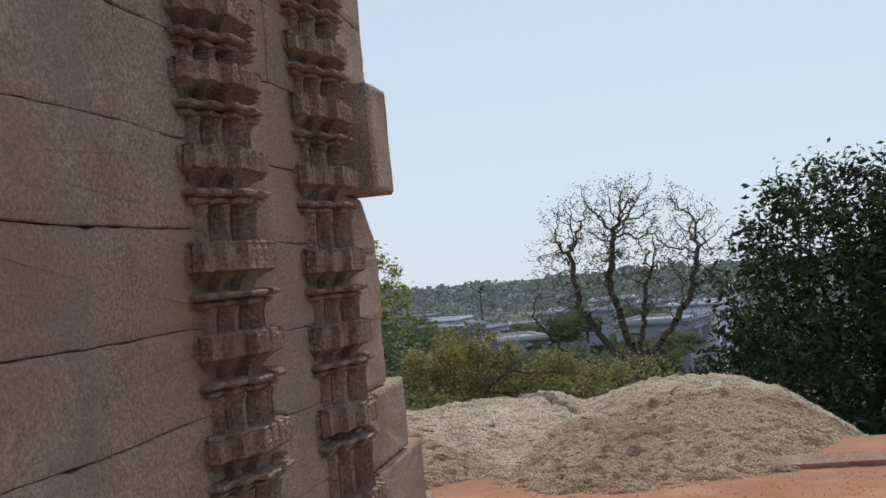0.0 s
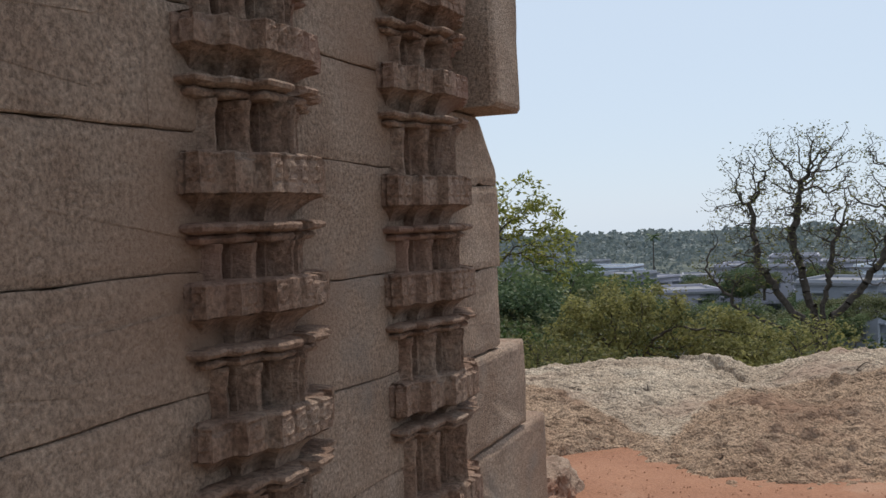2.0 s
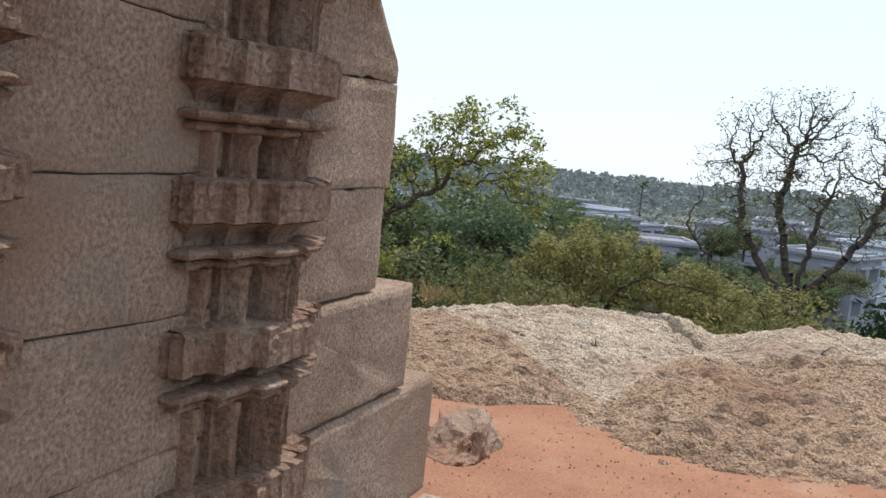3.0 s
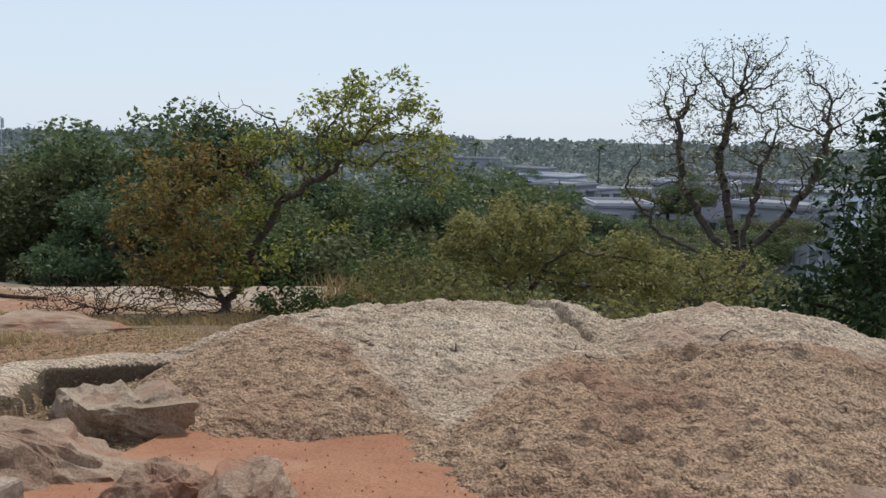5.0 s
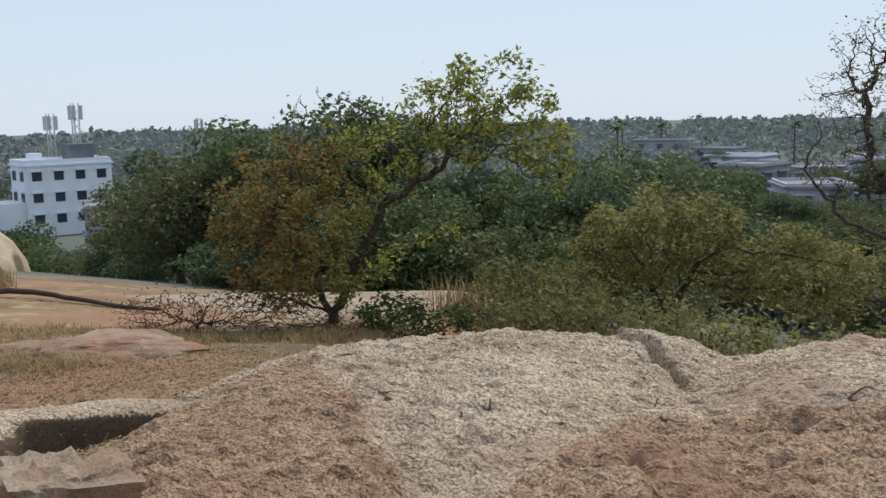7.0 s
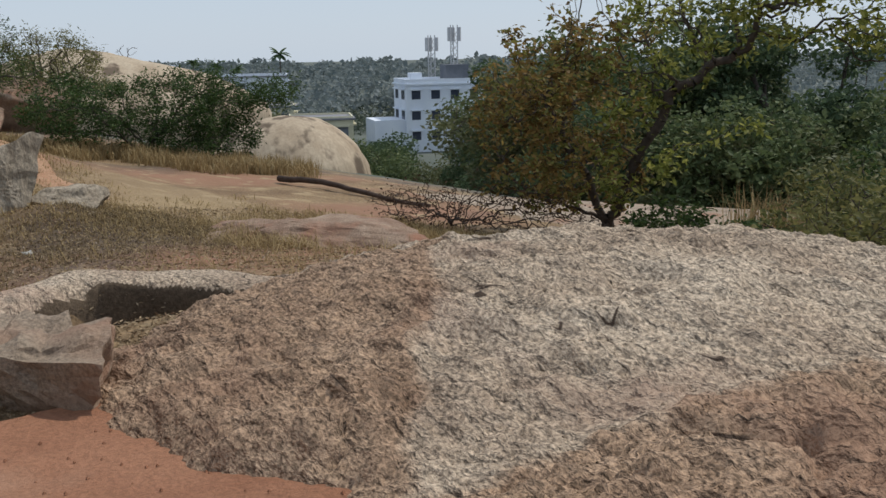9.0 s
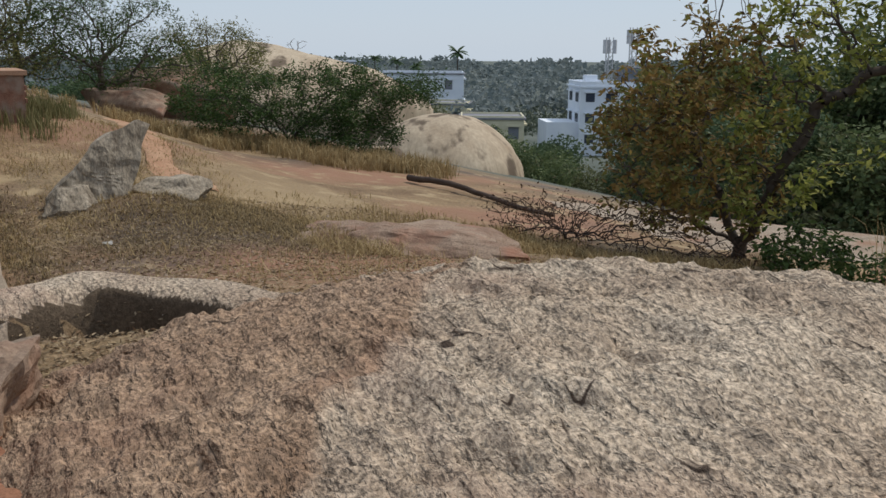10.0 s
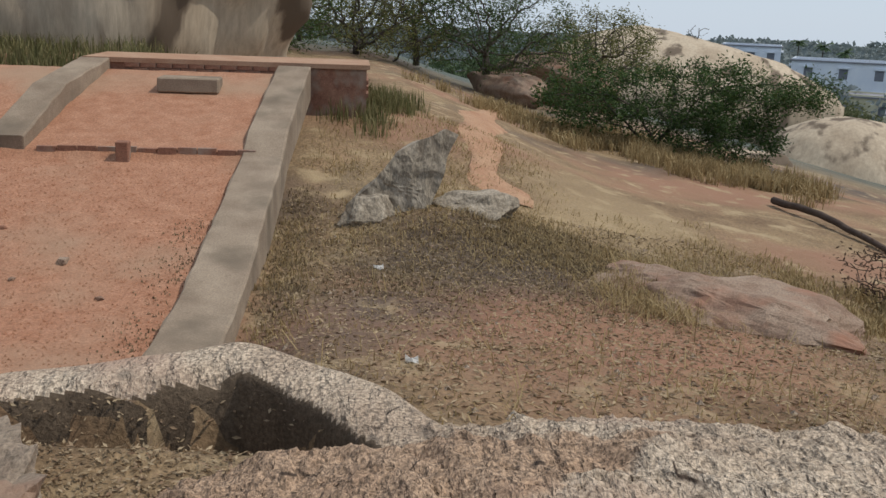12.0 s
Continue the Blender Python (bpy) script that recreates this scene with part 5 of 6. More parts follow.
for i, (x, y) in enumerate(spots[:150]):
    src = kinds[i % 3]
    d = math.hypot(x, y)
    s = rt.uniform(0.8, 1.25)
    top = 0.6 - 0.036 * d + rt.uniform(-1.0, 0.8)
    if 45 < math.degrees(math.atan2(1.5 - x, y - 4)) < 55:  # low before the apartment building
        top = 1.4 - 0.105 * d
    z = min(float(land(x, y)), top - 7 * s)
    copy_thing(src, pose(x, y, z, 0, 0, rt.uniform(0, 360)) @ Matrix.Diagonal((s, s, s, 1)))
kinds[0].matrix_basis = pose(-14.5, 37.5, -8.6, 0, 0, 20)
kinds[1].matrix_basis = pose(-9.5, 36.0, -8.0, 0, 0, 140)
kinds[2].matrix_basis = pose(-20.5, 44.0, -9.5, 0, 0, 60)

for k in range(40):
    a, d = radians(rt.uniform(0, 14)), rt.uniform(62, 150)
    x, y, s = 1.5 - d * math.sin(a), 4 + d * math.cos(a), rt.uniform(0.45, 0.8)
    copy_thing(kinds[k % 3], pose(x, y, -2.2 - 0.05 * d + rt.uniform(-1, 0.6) - 7 * s, 0, 0, k * 50) @ Matrix.Diagonal((s * 1.2, s * 1.2, s, 1)))
for x, y, top, s, k in ((-24.0, 41.0, 1.9, 1.25, 0), (-29.5, 40.5, 0.8, 1.2, 1), (-19.5, 43.0, 0.9, 1.1, 2), (-33.5, 45.0, -0.4, 1.2, 2), (-26.0, 46.0, 1.2, 1.3, 1), (-12.5, 48.0, -0.6, 1.2, 0), (-17.0, 36.5, -1.4, 0.9, 0), (-22.0, 35.0, -1.6, 0.9, 2)):
    copy_thing(kinds[k], pose(x, y, top - 7 * s, 0, 0, x * 37) @ Matrix.Diagonal((s, s, s, 1)))

# far woods: sprays of leaves in mounds out to the skyline
rw = np.random.RandomState(5)
n = 2600
ang = np.radians(rw.uniform(-40, 125, n))
dist = 150 * (10 ** (rw.rand(n) * 0.9))
dist = np.where((ang > radians(1)) & (ang < radians(13)) & (dist < 300), dist + 300, dist)  # a gap over the rooftops
dist = np.where((ang > radians(44)) & (ang < radians(55)) & (dist < 230), dist + 90, dist)  # and behind the apartment building
cx, cy = -dist * np.sin(ang), dist * np.cos(ang)
q = 46
p = rw.normal(size=(n, q, 3))
p /= np.linalg.norm(p, axis=2)[..., None]
p[..., 2] = np.abs(p[..., 2])
rad = (3.5 + 0.005 * dist)[:, None, None]
top = (land(cx, cy) + 6 + rw.rand(n) * 5)[:, None]
c = np.stack([np.broadcast_to(cx[:, None], (n, q)), np.broadcast_to(cy[:, None], (n, q)), np.broadcast_to(top - 4, (n, q))], -1) + p * rad * np.array([1.2, 1.2, 0.9])
v, f = leaf_data(c.reshape(-1, 3), 1.5, 6, 0.1, 0.8)
scale = np.repeat((dist / 300)[:, None], q, 1).reshape(-1)
v = v.reshape(-1, 4, 3)
v = v[:, :1] + (v - v[:, :1]) * np.maximum(0.7, scale)[:, None, None]
far = from_data("far_woods", v.reshape(-1, 3), f, M_FARWOOD_HAZED)
tagged(far, "haze-tinted treetops of the town out to the skyline", "woods", kind="stuff")


# low scrub and gardens between the houses of the valley
n, q = 1500, 56
ang = np.radians(rw.uniform(-25, 85, n))
dist = rw.uniform(75, 330, n)
clear = ~((ang > radians(44)) & (ang < radians(55)) & (dist < 190))  # open ground before the apartment building
ang, dist, n = ang[clear], dist[clear], int(clear.sum())
cx, cy = -dist * np.sin(ang), dist * np.cos(ang)
p = rw.normal(size=(n, q, 3))
p /= np.linalg.norm(p, axis=2)[..., None]
p[..., 2] = np.abs(p[..., 2])
size = (1.6 + 2.2 * rw.rand(n))[:, None, None]
c = np.stack([np.broadcast_to(cx[:, None], (n, q)), np.broadcast_to(cy[:, None], (n, q)), np.broadcast_to(land(cx, cy)[:, None], (n, q))], -1) + p * size * np.array([1.3, 1.3, 1.25])
v, f = leaf_data(c.reshape(-1, 3), 0.95, 8, 0.1, 0.7)
tagged(from_data("valley_scrub", v, f, M_LEAF_VALLEY_HAZED), "haze-paled green scrub and garden trees of the valley", "woods", kind="stuff")


# ---- town ----
def house(x, y, z, w, d, h, turn, storeys, mat, label, cols=4):
    b = new("apartment_building" if storeys > 2 else "town_house")
    tagged(b, label, "building")
    b.matrix_basis = pose(x, y, z, 0, 0, turn)
    part("wall", boxed(-w / 2, w / 2, 0, d, -6, h), mat, b)
    part("roof", boxed(-w / 2 - 0.3, w / 2 + 0.3, -0.3, d + 0.3, h, h + 0.25), M_ROOF if storeys < 3 else mat, b)
    bm = bmesh.new()
    for x0, x1, y0, y1 in ((-w / 2, w / 2, 0, 0.2), (-w / 2, w / 2, d - 0.2, d), (-w / 2, -w / 2 + 0.2, 0.2, d - 0.2), (w / 2 - 0.2, w / 2, 0.2, d - 0.2)):
        box(bm, x0, x1, y0, y1, h + 0.25, h + (1.0 if storeys > 2 else 0.5))
    part("parapet", bm, mat, b)
    step_ = h / storeys
    for s in range(storeys):
        for k in range(cols):
            cx = -w / 2 + (k + 0.5) * w / cols
            z0 = s * step_ + step_ * 0.32
            win = part("window", boxed(cx - 0.75, cx + 0.75, -0.04, 0.06, z0, z0 + step_ * 0.42), M_WINDOW if storeys > 2 else M_WINDOW_GREYED, b)
            part("sill", boxed(cx - 0.95, cx + 0.95, -0.5, 0.0, z0 + step_ * 0.44, z0 + step_ * 0.5), mat, win)
        for k in range(2):
            cy = (k + 0.5) * d / 2
            for side in (-1, 1):
                win = part("window", boxed(side * w / 2 - 0.05, side * w / 2 + 0.05, cy - 1.1, cy + 1.1, s * step_ + step_ * 0.3, s * step_ + step_ * 0.74), M_WINDOW if storeys > 2 else M_WINDOW_GREYED, b)
                part("sill", boxed(side * w / 2 - 0.5, side * w / 2 + 0.5, cy - 1.4, cy + 1.4, s * step_ + step_ * 0.78, s * step_ + step_ * 0.84), mat, win)
    return b


main = house(-127.8, 114.7, -16.6, 13.5, 9.5, 10.2, 66, 3, M_WHITE, "pale blue three-storey apartment building with a water tank", 4)
part("stair_tower", boxed(1.0, 5.0, 3, 7, 10.45, 13.4), M_TANK, main)
part("water_tank", boxed(-5.5, -3.5, 2, 4, 10.45, 12.2), M_WHITE, main)
part("wing", boxed(-12, -6.75, 1, 9, -6, 4.5), M_WHITE, main)


def mast(x, y, z, h):
    m = new("radio_mast")
    tagged(m, "slender lattice radio mast above the rooftops", "mast")
    m.location = (x, y, z)
    legs = [(0.7 * math.cos(a), 0.7 * math.sin(a)) for a in (0.5, 2.6, 4.7)]
    for lx, ly in legs:
        bm = bmesh.new()
        bmesh.ops.create_cone(bm, segments=5, radius1=0.12, radius2=0.1, depth=h, cap_ends=True, matrix=Matrix.Translation((lx, ly, h / 2)))
        part("leg", bm, M_MAST, m)
    bm = bmesh.new()
    for k in range(int(h / 1.2)):
        for i in range(3):
            a, b = Vector((*legs[i], k * 1.2)), Vector((*legs[(i + 1) % 3], k * 1.2 + 1.2))
            d = b - a
            bmesh.ops.create_cone(bm, segments=4, radius1=0.06, radius2=0.06, depth=d.length, matrix=Matrix.Translation((a + b) / 2) @ d.to_track_quat("Z", "Y").to_matrix().to_4x4())
    part("bracing", bm, M_MAST, m)
    for k in range(3):
        bm = bmesh.new()
        a = 0.5 + k * 2.1
        bmesh.ops.create_cone(bm, segments=8, radius1=0.35, radius2=0.35, depth=2.4, cap_ends=True, matrix=Matrix.Translation((1.0 * math.cos(a), 1.0 * math.sin(a), h - 1.6)))
        part("antenna", bm, M_MAST, m)


mast(-135.5, 123.1, -12, 15.5)
mast(-140.7, 122.1, -12, 13.8)
mast(-180, 200, -12, 12)
rh = random.Random(21)
for x, y, z, w, d, h, tn, col, lab in (
        (-22, 128, -18, 12, 8, 6.0, 10, 0, "long grey town house with a flat roof"), (-12, 104, -17, 10, 8, 5.5, -15, 1, "white town house among trees"),
        (-30, 150, -18, 11, 8, 7, 20, 0, "grey flat-roofed town building"), (-10, 160, -18.5, 14, 9, 7, 5, 2, "pale lilac town building"),
        (2, 138, -18, 10, 8, 6, -10, 0, "grey town house behind the bare tree"), (8, 122, -18, 9, 8, 6, 12, 2, "lilac town house behind the bare tree"), (-3, 92, -17, 9, 7, 5, 25, 1, "small white house below the hill"),
        (-50, 235, -17.5, 12, 8, 6, 10, 2, "long white-roofed building on the skyline"), (-62, 262, -18, 11, 8, 7, -10, 0, "grey building on the skyline"), (-85, 290, -17, 16, 8, 7, 5, 0, "far grey building on the skyline"),
        (-118, 84, -18, 9, 8, 8, 60, 3, "pale yellow house with a flat roof beyond the boulder"), (-150, 92, -19, 11, 9, 9, 55, 3, "cream house beyond the shrub"), (-172, 100, -14, 18, 9, 8.5, 62, 1, "long white building beyond the dome"), (-205, 96, -13, 12, 9, 9, 66, 1, "far white house among palms"), (-100, 100, -17, 10, 8, 6, 50, 0, "grey roofed shed among trees")):
    house(x, y, z, w, d, h, tn, 2, (M_GREYWALL, M_WHITE, M_LILAC, M_CREAM)[col], lab, 3)

for k in range(11):
    a, d = radians((1, 9, 4, -3, 12, 6, 2, 14, 8, -1, 11)[k] + rh.uniform(-1, 1)), 88 + 9 * k
    drop = rh.uniform(0.058, 0.088) - 0.00022 * (d - 88)
    h = rh.uniform(4.5, 6.0)
    house(2 - d * math.sin(a), 5 + d * math.cos(a), 1.5 - d * drop - h, rh.uniform(5.5, 8.5), 7, h, rh.uniform(-35, 35), 2, (M_GREYWALL, M_LILAC, M_LILAC, M_WHITE)[k % 4], ("grey flat-roofed town house across the valley", "lilac plastered town house across the valley", "lilac plastered town house across the valley", "whitewashed town house across the valley")[k % 4], 2)
    for j in range(5):
        e, g = a + radians(rh.uniform(-2.4, 2.4)), d + rh.uniform(-9, 14)
        w = rh.uniform(0.45, 0.75)
        copy_thing(kinds[(k + j) % 3], pose(2 - g * math.sin(e), 5 + g * math.cos(e), 1.5 - g * drop + rh.uniform(-1.6, 0.9) - 7 * w, 0, 0, 70 * j + k) @ Matrix.Diagonal((w * 1.2, w * 1.2, w, 1)))


def palm(x, y, z, h, seed):
    t = new("palm_tree")
    tagged(t, "tall coconut palm among town houses", "tree")
    t.location = (x, y, z)
    bm = bmesh.new()
    bmesh.ops.create_cone(bm, segments=6, radius1=0.22, radius2=0.14, depth=h, matrix=Matrix.Translation((0, 0, h / 2)))
    part("trunk", bm, M_BARK, t)
    r = random.Random(seed)
    verts, faces = [], []
    for k in range(16):
        a, e = k * 2.4 + r.uniform(-0.2, 0.2), r.uniform(-0.2, 1.0)
        p = Vector((0, 0, h))
        d = Vector((math.cos(a) * math.cos(e), math.sin(a) * math.cos(e), math.sin(e)))
        side = Vector((-math.sin(a), math.cos(a), 0))
        pts_ = []
        for s in range(6):
            pts_.append((p.copy(), 0.42 * math.sin(0.35 + s * 0.5) + 0.05))
            p += d * 0.55
            d.z -= 0.24
            d.normalize()
        for (p0, w0), (p1, w1) in zip(pts_, pts_[1:]):
            for sg in (-1, 1):
                k0 = len(verts)
                verts += [p0, p1, p1 + side * sg * w1 - Vector((0, 0, w1 * 0.5)), p0 + side * sg * w0 - Vector((0, 0, w0 * 0.5))]
                faces.append((k0, k0 + 1, k0 + 2, k0 + 3))
    from_data("crown", verts, faces, M_LEAF_DARK_FAR, t)


for k in range(14):
    a, d = radians(rt.choice((rt.uniform(8, 28), rt.uniform(52, 75)))), rt.uniform(200, 330)
    palm(1 - d * math.sin(a), 5 + d * math.cos(a), -17 + rt.uniform(0, 3), rt.uniform(9, 13), k)


# ---- dry grass, dead leaves and brush ----
def blades(name, label, region, count, height, mat, seed, bend=0.5, width=0.006, category="grass", thin=1.0, top=land):
    """Dry blades over the land: region(r) gives places in the plan."""
    r = np.random.RandomState(seed)
    xy = region(r, count)
    x, y = xy[:, 0], xy[:, 1]
    z = top(x, y)
    a = r.rand(count) * 6.283
    h = height * (0.4 + 0.9 * r.rand(count))
    lean = bend * r.rand(count) * h
    w = width * (0.6 + 0.8 * r.rand(count)) * thin
    p0 = np.stack([x, y, z - 0.01], -1)
    d = np.stack([np.cos(a), np.sin(a), 0 * a], -1)
    s = np.stack([-np.sin(a), np.cos(a), 0 * a], -1)
    m = p0 + d * (lean * 0.35)[:, None] + np.array([0, 0, 1]) * (h * 0.6)[:, None]
    t = p0 + d * lean[:, None] + np.array([0, 0, 1]) * (h * np.sqrt(np.maximum(0.05, 1 - (lean / h) ** 2)))[:, None]
    v = np.stack([p0 - s * w[:, None], p0 + s * w[:, None], m + s * w[:, None] * 0.8, m - s * w[:, None] * 0.8, t], 1).reshape(-1, 3)
    i = (np.arange(count) * 5)[:, None]
    quads = (i + np.array([[0, 1, 2, 3]])).tolist()
    tris = (i + np.array([[3, 2, 4]])).tolist()
    return tagged(from_data(name, v, quads + tris, mat), label, category, kind="stuff")


def around(x0, x1, y0, y1, clumps=0, spread_=0.15):
    def region(r, n):
        if clumps:
            c = np.stack([r.uniform(x0, x1, clumps), r.uniform(y0, y1, clumps)], -1)
            return c[r.randint(0, clumps, n)] + r.normal(size=(n, 2)) * spread_
        return np.stack([r.uniform(x0, x1, n), r.uniform(y0, y1, n)], -1)
    return region


def along(ax, ay, bx, by, wide, clumps):
    def region(r, n):
        t = r.rand(clumps)
        c = np.stack([ax + (bx - ax) * t, ay + (by - ay) * t], -1) + r.normal(size=(clumps, 2)) * wide
        return c[r.randint(0, clumps, n)] + r.normal(size=(n, 2)) * 0.14
    return region


blades("dry_grass", "tall straw-coloured grass below the shrub", along(-24.0, 17.0, -18.5, 20.8, 0.9, 170), 9000, 0.42, M_STRAW, 1, 1.1, width=0.010)
blades("dry_grass", "straw-coloured grass beside the footpath", along(-27, 15.5, -21, 18.5, 1.0, 110), 6000, 0.32, M_STRAW, 2, 1.2, width=0.010)
blades("dry_grass", "short dry grass on the slope", around(-16, -9, 11.2, 14.5, 260, 0.2), 6500, 0.09, M_STRAW, 3, 2.2, 0.005)
blades("dry_grass", "dead tangled grass round the fallen stones", along(-11.3, 13.3, -9.4, 14.6, 0.4, 120), 2600, 0.08, M_STRAW, 4, 2.4, 0.006)
blades("dry_grass", "matted dry grass and stalks over the earth", around(-12, -3.4, 11.6, 17, 300, 0.3), 6500, 0.05, M_STRAW, 5, 2.0, 0.004)
blades("dry_grass", "green-brown tufts under the platform wall", along(-17.2, 12.2, -14.6, 11.7, 0.3, 40), 2600, 0.3, M_GREENGRASS, 6, width=0.008)
blades("dry_grass", "dead stalks and leaves in the pit", around(-3.85, -3.6, 10.1, 11.15, 30, 0.04), 450, 0.11, M_DEADGRASS, 7, 1.9, 0.004)
blades("dry_grass", "dry grass below the leaning tree", along(-9.5, 17.0, -4.5, 18.8, 0.5, 120), 6000, 0.16, M_STRAW, 8, 1.4, 0.007)
blades("dry_grass", "tall straw grass between the bushes", along(-6.2, 22.0, -4.6, 22.4, 0.3, 30), 1200, 0.7, M_STRAW, 9, 0.7, 0.008)
blades("dry_grass", "dry grass behind the kerb", along(-11.8, 11.0, -6.9, 11.0, 0.1, 80), 2600, 0.055, M_DEADGRASS, 10, 2.2, 0.005)
blades("dry_grass", "grey-green weeds behind the court", around(-19, -16.5, 3, 8, 90, 0.3), 4000, 0.35, M_GREENGRASS, 11, 0.6, 0.01)
blades("dry_grass", "dry weeds among the brushwood", along(-11.0, 16.0, -8.0, 17.2, 0.6, 120), 2600, 0.12, M_STRAW, 12, 1.9, 0.006)
blades("dry_grass", "dead weeds along the inner edge of the kerb", along(-9.0, 10.12, -5.0, 10.05, 0.03, 60), 900, 0.035, M_DEADGRASS, 13, 1.3, 0.006, top=gravel_top)
blades("dry_grass", "dry tufts along the outer side of the kerb", along(-11.0, 11.0, -5.0, 11.0, 0.08, 70), 1500, 0.07, M_STRAW, 14, 1.2, 0.005)
blades("dry_grass", "dark dead weeds in the hollow by the fallen stones", along(-10.6, 13.4, -9.2, 15.0, 0.45, 150), 6500, 0.075, M_DEADGRASS, 15, 2.6, 0.005)
blades("dry_grass", "dark trampled stalks over the hollow", around(-10.2, -7.4, 11.6, 14.2, 160, 0.3), 6000, 0.05, M_DEADGRASS, 16, 2.4, 0.005)
blades("straw_stalks", "long dry stalks lying across the slope", around(-11.5, -3.8, 11.2, 16.8, 200, 0.3), 1500, 0.17, M_STRAW, 17, 3.0, 0.0035, category="straw")
blades("straw_stalks", "pale matted straw beside the low outcrop", along(-10.0, 15.0, -7.6, 14.5, 0.25, 60), 2200, 0.22, M_STRAW, 18, 3.0, 0.004, category="straw")
# dead leaves and stalks scattered flat
r = np.random.RandomState(77)
n = 24000
x, y = r.uniform(-11.5, -3.6, n), r.uniform(10.9, 16.5, n)
c = np.stack([x, y, land(x, y) + 0.008], -1)
v, f = leaf_data(c, 0.046, 78, 0.0, 0.3, 0.12)
tagged(from_data("leaf_litter", v, f, M_LITTER), "dead leaves and straw lying over the earth", "litter", kind="stuff")
n = 9000
x, y = r.uniform(-4.3, -2.4, n), r.uniform(9.4, 11.4, n)
inside = (hollow_depth(x, y) > 0.03) | ((land(x, y) > outcrop(x, y) - 0.02) & (x > -4.0))
x, y = x[inside], y[inside]
c = np.stack([x, y, np.maximum(land(x, y), outcrop(x, y)) + 0.012], -1)
v, f = leaf_data(c, 0.032, 79, 0.0, 0.35, 0.25)
tagged(from_data("leaf_litter", v, f, M_LITTER), "dead leaves lying in the rock pit", "litter", kind="stuff")
n = 2600
x, y = r.uniform(-2, 6, n), r.uniform(5.8, 10.6, n)
k = 0.007 * (0.4 + r.rand(n))
gr = np.stack([x, y, soil_top(x, y) + 0.005], -1)
v = np.stack([gr + k[:, None] * np.array(o) for o in ((-1, -0.6, -0.3), (1, -0.7, -0.3), (0.1, 1, -0.3), (0, 0, 0.9))], 1).reshape(-1, 3)
i = (np.arange(n) * 4)[:, None]
f = np.concatenate([i + np.array([[0, 1, 3]]), i + np.array([[1, 2, 3]]), i + np.array([[2, 0, 3]])]).tolist()
tagged(from_data("grit", v, f, M_SOIL), "loose grit on the red earth", "grit", kind="stuff")
n = 9000
x, y = r.uniform(-11.3, -5.0, n), r.uniform(4.5, 10.3, n)
k = 0.014 * (0.4 + r.rand(n))
gr = np.stack([x, y, gravel_top(x, y)], -1)
v = np.stack([gr + k[:, None] * np.array(o) for o in ((-1, -0.6, -0.3), (1, -0.7, -0.3), (0.1, 1, -0.3), (0, 0, 0.9))], 1).reshape(-1, 3)
i = (np.arange(n) * 4)[:, None]
f = np.concatenate([i + np.array([[0, 1, 3]]), i + np.array([[1, 2, 3]]), i + np.array([[2, 0, 3]])]).tolist()
tagged(from_data("loose_gravel", v, f, M_GRAVEL), "loose red gravel on the court", "gravel", kind="stuff")

n = 1500
x, y = r.uniform(-11.5, -3.8, n), r.uniform(11.0, 16.8, n)
k = 0.006 + 0.03 * r.rand(n) ** 4
gr = np.stack([x, y, land(x, y) + 0.003], -1)
v = np.stack([gr + k[:, None] * np.array(o) for o in ((-1, -0.6, -0.3), (1, -0.7, -0.3), (0.1, 1, -0.3), (0, 0, 0.7))], 1).reshape(-1, 3)
i = (np.arange(n) * 4)[:, None]
f = np.concatenate([i + np.array([[0, 1, 3]]), i + np.array([[1, 2, 3]]), i + np.array([[2, 0, 3]])]).tolist()
tagged(from_data("loose_pebbles", v, f, M_ROCK), "small pale stones strewn over the slope", "pebbles", kind="stuff")


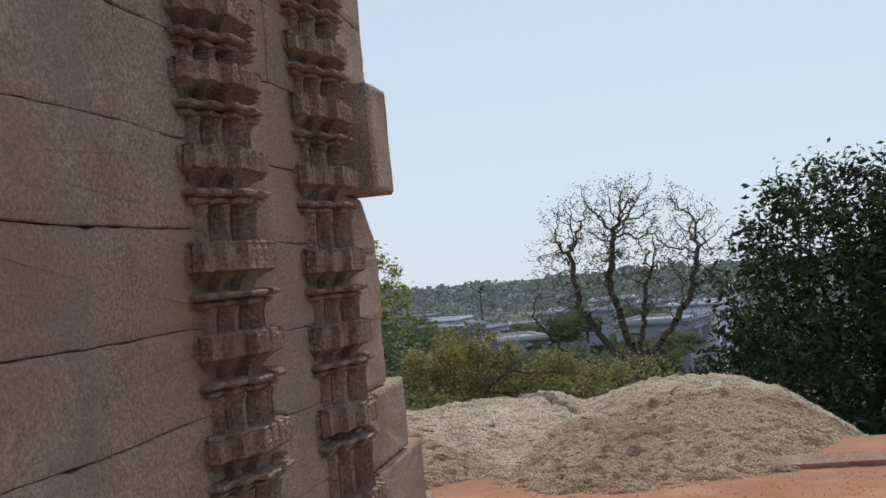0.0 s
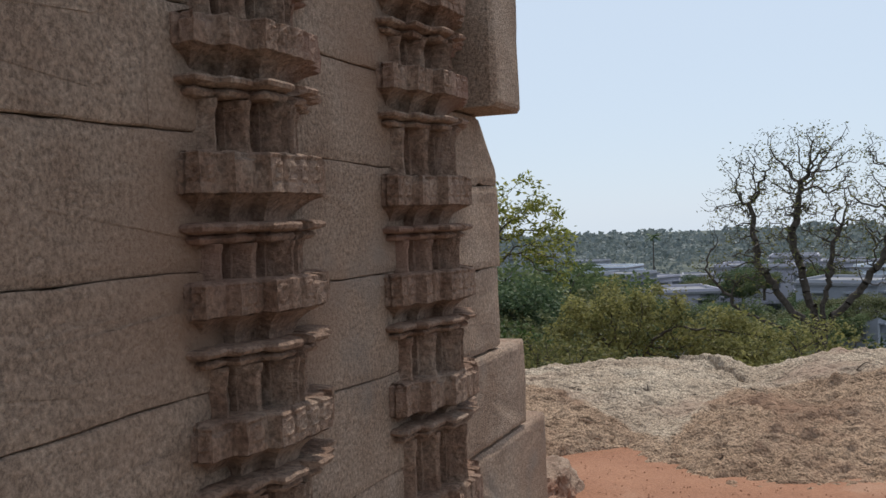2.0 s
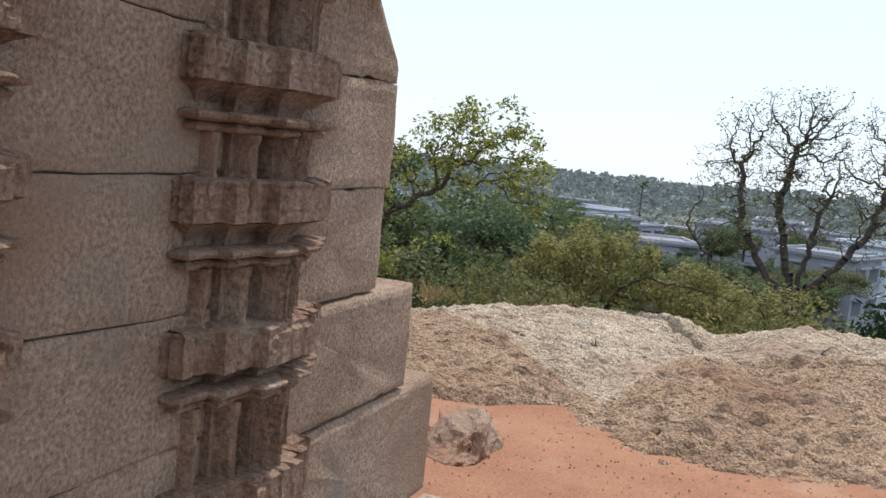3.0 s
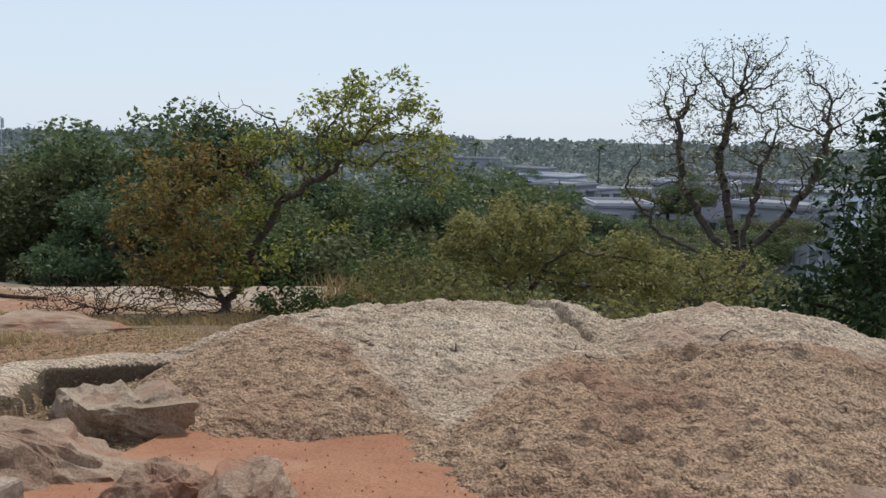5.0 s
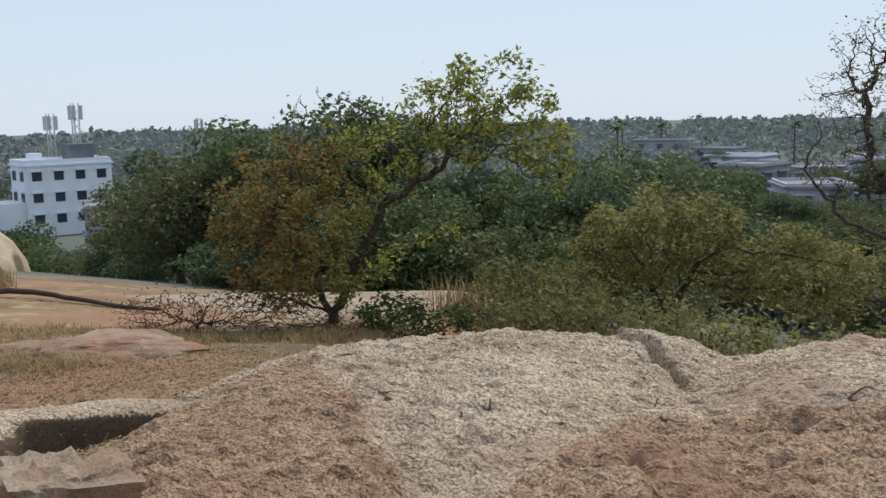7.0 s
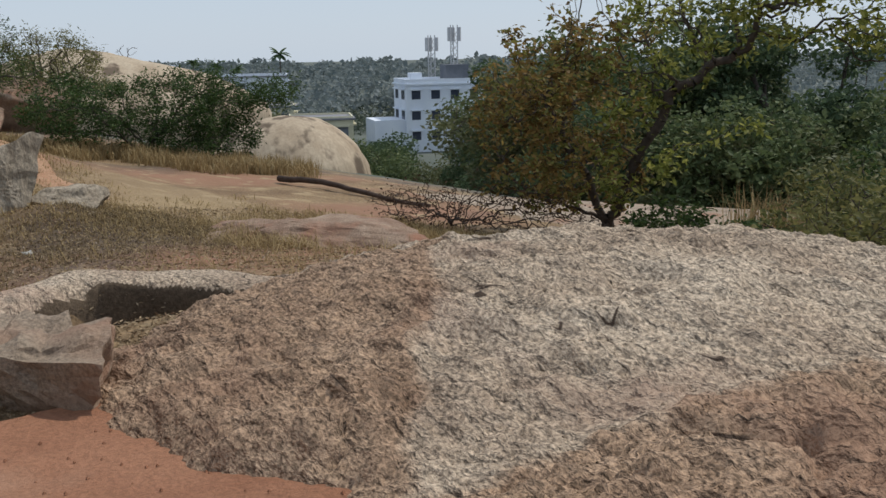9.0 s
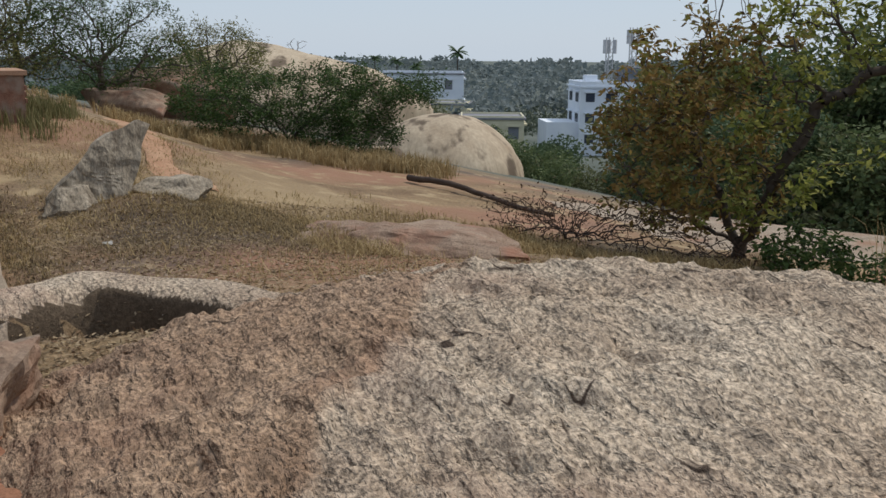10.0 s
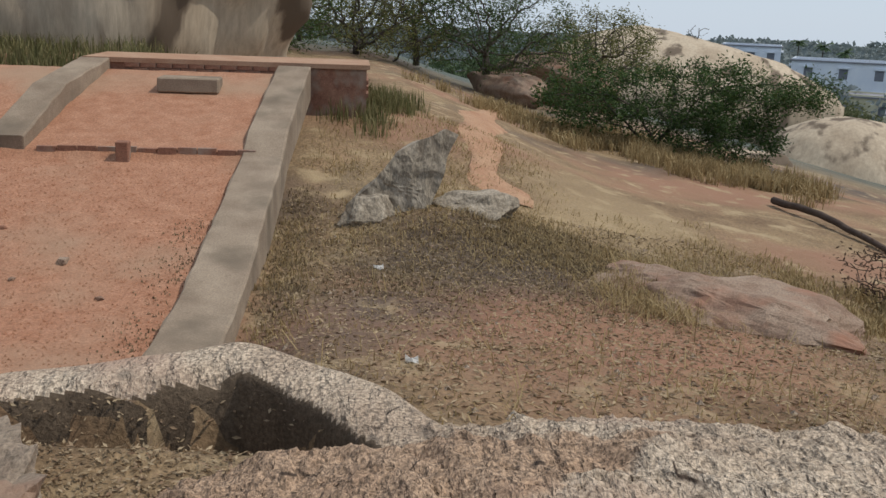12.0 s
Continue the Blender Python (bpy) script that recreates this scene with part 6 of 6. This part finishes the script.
def footpath(line, width, mat=M_PATH, name="footpath", label="trodden red earth footpath over the slope"):
    """A trodden strip of red earth that follows the land."""
    verts, faces = [], []
    fine = []
    for a, b in zip(line, line[1:]):
        fine += [Vector(a).lerp(Vector(b), i / 14) for i in range(14)]
    for i, p in enumerate(fine):
        d = (fine[min(i + 1, len(fine) - 1)] - fine[max(i - 1, 0)]).normalized()
        n = Vector((-d.y, d.x))
        for k in range(7):
            w = width * (0.8 + 0.5 * math.sin(i * 0.31) * math.sin(i * 0.13 + k))
            v = p + n * (k - 3) / 3 * w
            edge = 1 - abs(k - 3) / 3
            verts.append((v.x, v.y, float(land(v.x, v.y)) - 0.02 + 0.05 * min(1, edge * 2.5)))
    for i in range(len(fine) - 1):
        for k in range(6):
            faces.append((i * 7 + k, i * 7 + k + 1, i * 7 + k + 8, i * 7 + k + 7))
    return tagged(from_data(name, verts, faces, mat, smooth=True), label, "path", kind="structure")


footpath([(-11.9, 13.7), (-13.3, 13.5), (-16.6, 13.95), (-20.5, 14.4), (-27, 15.8)], 0.5)


def branch_thing(name, pts_, r0, r1, mat, label, category):
    bm = bmesh.new()
    rings = []
    for i, p in enumerate(pts_):
        a, b = Vector(pts_[max(0, i - 1)]), Vector(pts_[min(len(pts_) - 1, i + 1)])
        q = (b - a).to_track_quat("Z", "Y")
        rr = r0 + (r1 - r0) * i / (len(pts_) - 1)
        rings.append([bm.verts.new(Vector(p) + q @ Vector((rr * math.cos(k * 0.898), rr * math.sin(k * 0.898), 0))) for k in range(7)])
    for a, b in zip(rings, rings[1:]):
        for k in range(7):
            bm.faces.new((a[k], a[(k + 1) % 7], b[(k + 1) % 7], b[k]))
    bm.faces.new(rings[0][::-1])
    bm.faces.new(rings[-1])
    return tagged(mesh_object(name, bm, mat, smooth=True), label, category)


log_pts = []
for i in range(15):
    t = i / 14
    x, y = -16.35 + 5.0 * t + 0.12 * math.sin(t * 9), 19.3 + 0.6 * t - 0.5 * t * t
    log_pts.append((x, y, float(land(x, y)) + 0.1 + 0.05 * math.sin(t * 6)))
branch_thing("fallen_branch", log_pts, 0.07, 0.035, M_DEADWOOD, "long dark fallen branch lying on the slope", "branch")
for k, (x, y, w) in enumerate(((-3.45, 10.95, 0.07), (-3.7, 11.35, 0.05), (-5.1, 12.0, 0.05), (-8.7, 11.9, 0.06))):
    bm = bmesh.new()
    z = float(land(x, y))
    g = [[bm.verts.new((x + w * (i - 1.5) * 0.7, y + w * (j - 1) * 0.8, z + 0.02 + 0.02 * math.sin(i * 1.7 + j * 2.1 + k))) for j in range(3)] for i in range(4)]
    for i in range(3):
        for j in range(2):
            bm.faces.new((g[i][j], g[i + 1][j], g[i + 1][j + 1], g[i][j + 1]))
    bmesh.ops.solidify(bm, geom=bm.faces[:], thickness=0.003)
    tagged(mesh_object("paper_scrap", bm, M_PAPER), "crumpled scrap of white paper litter on the ground", "litter")
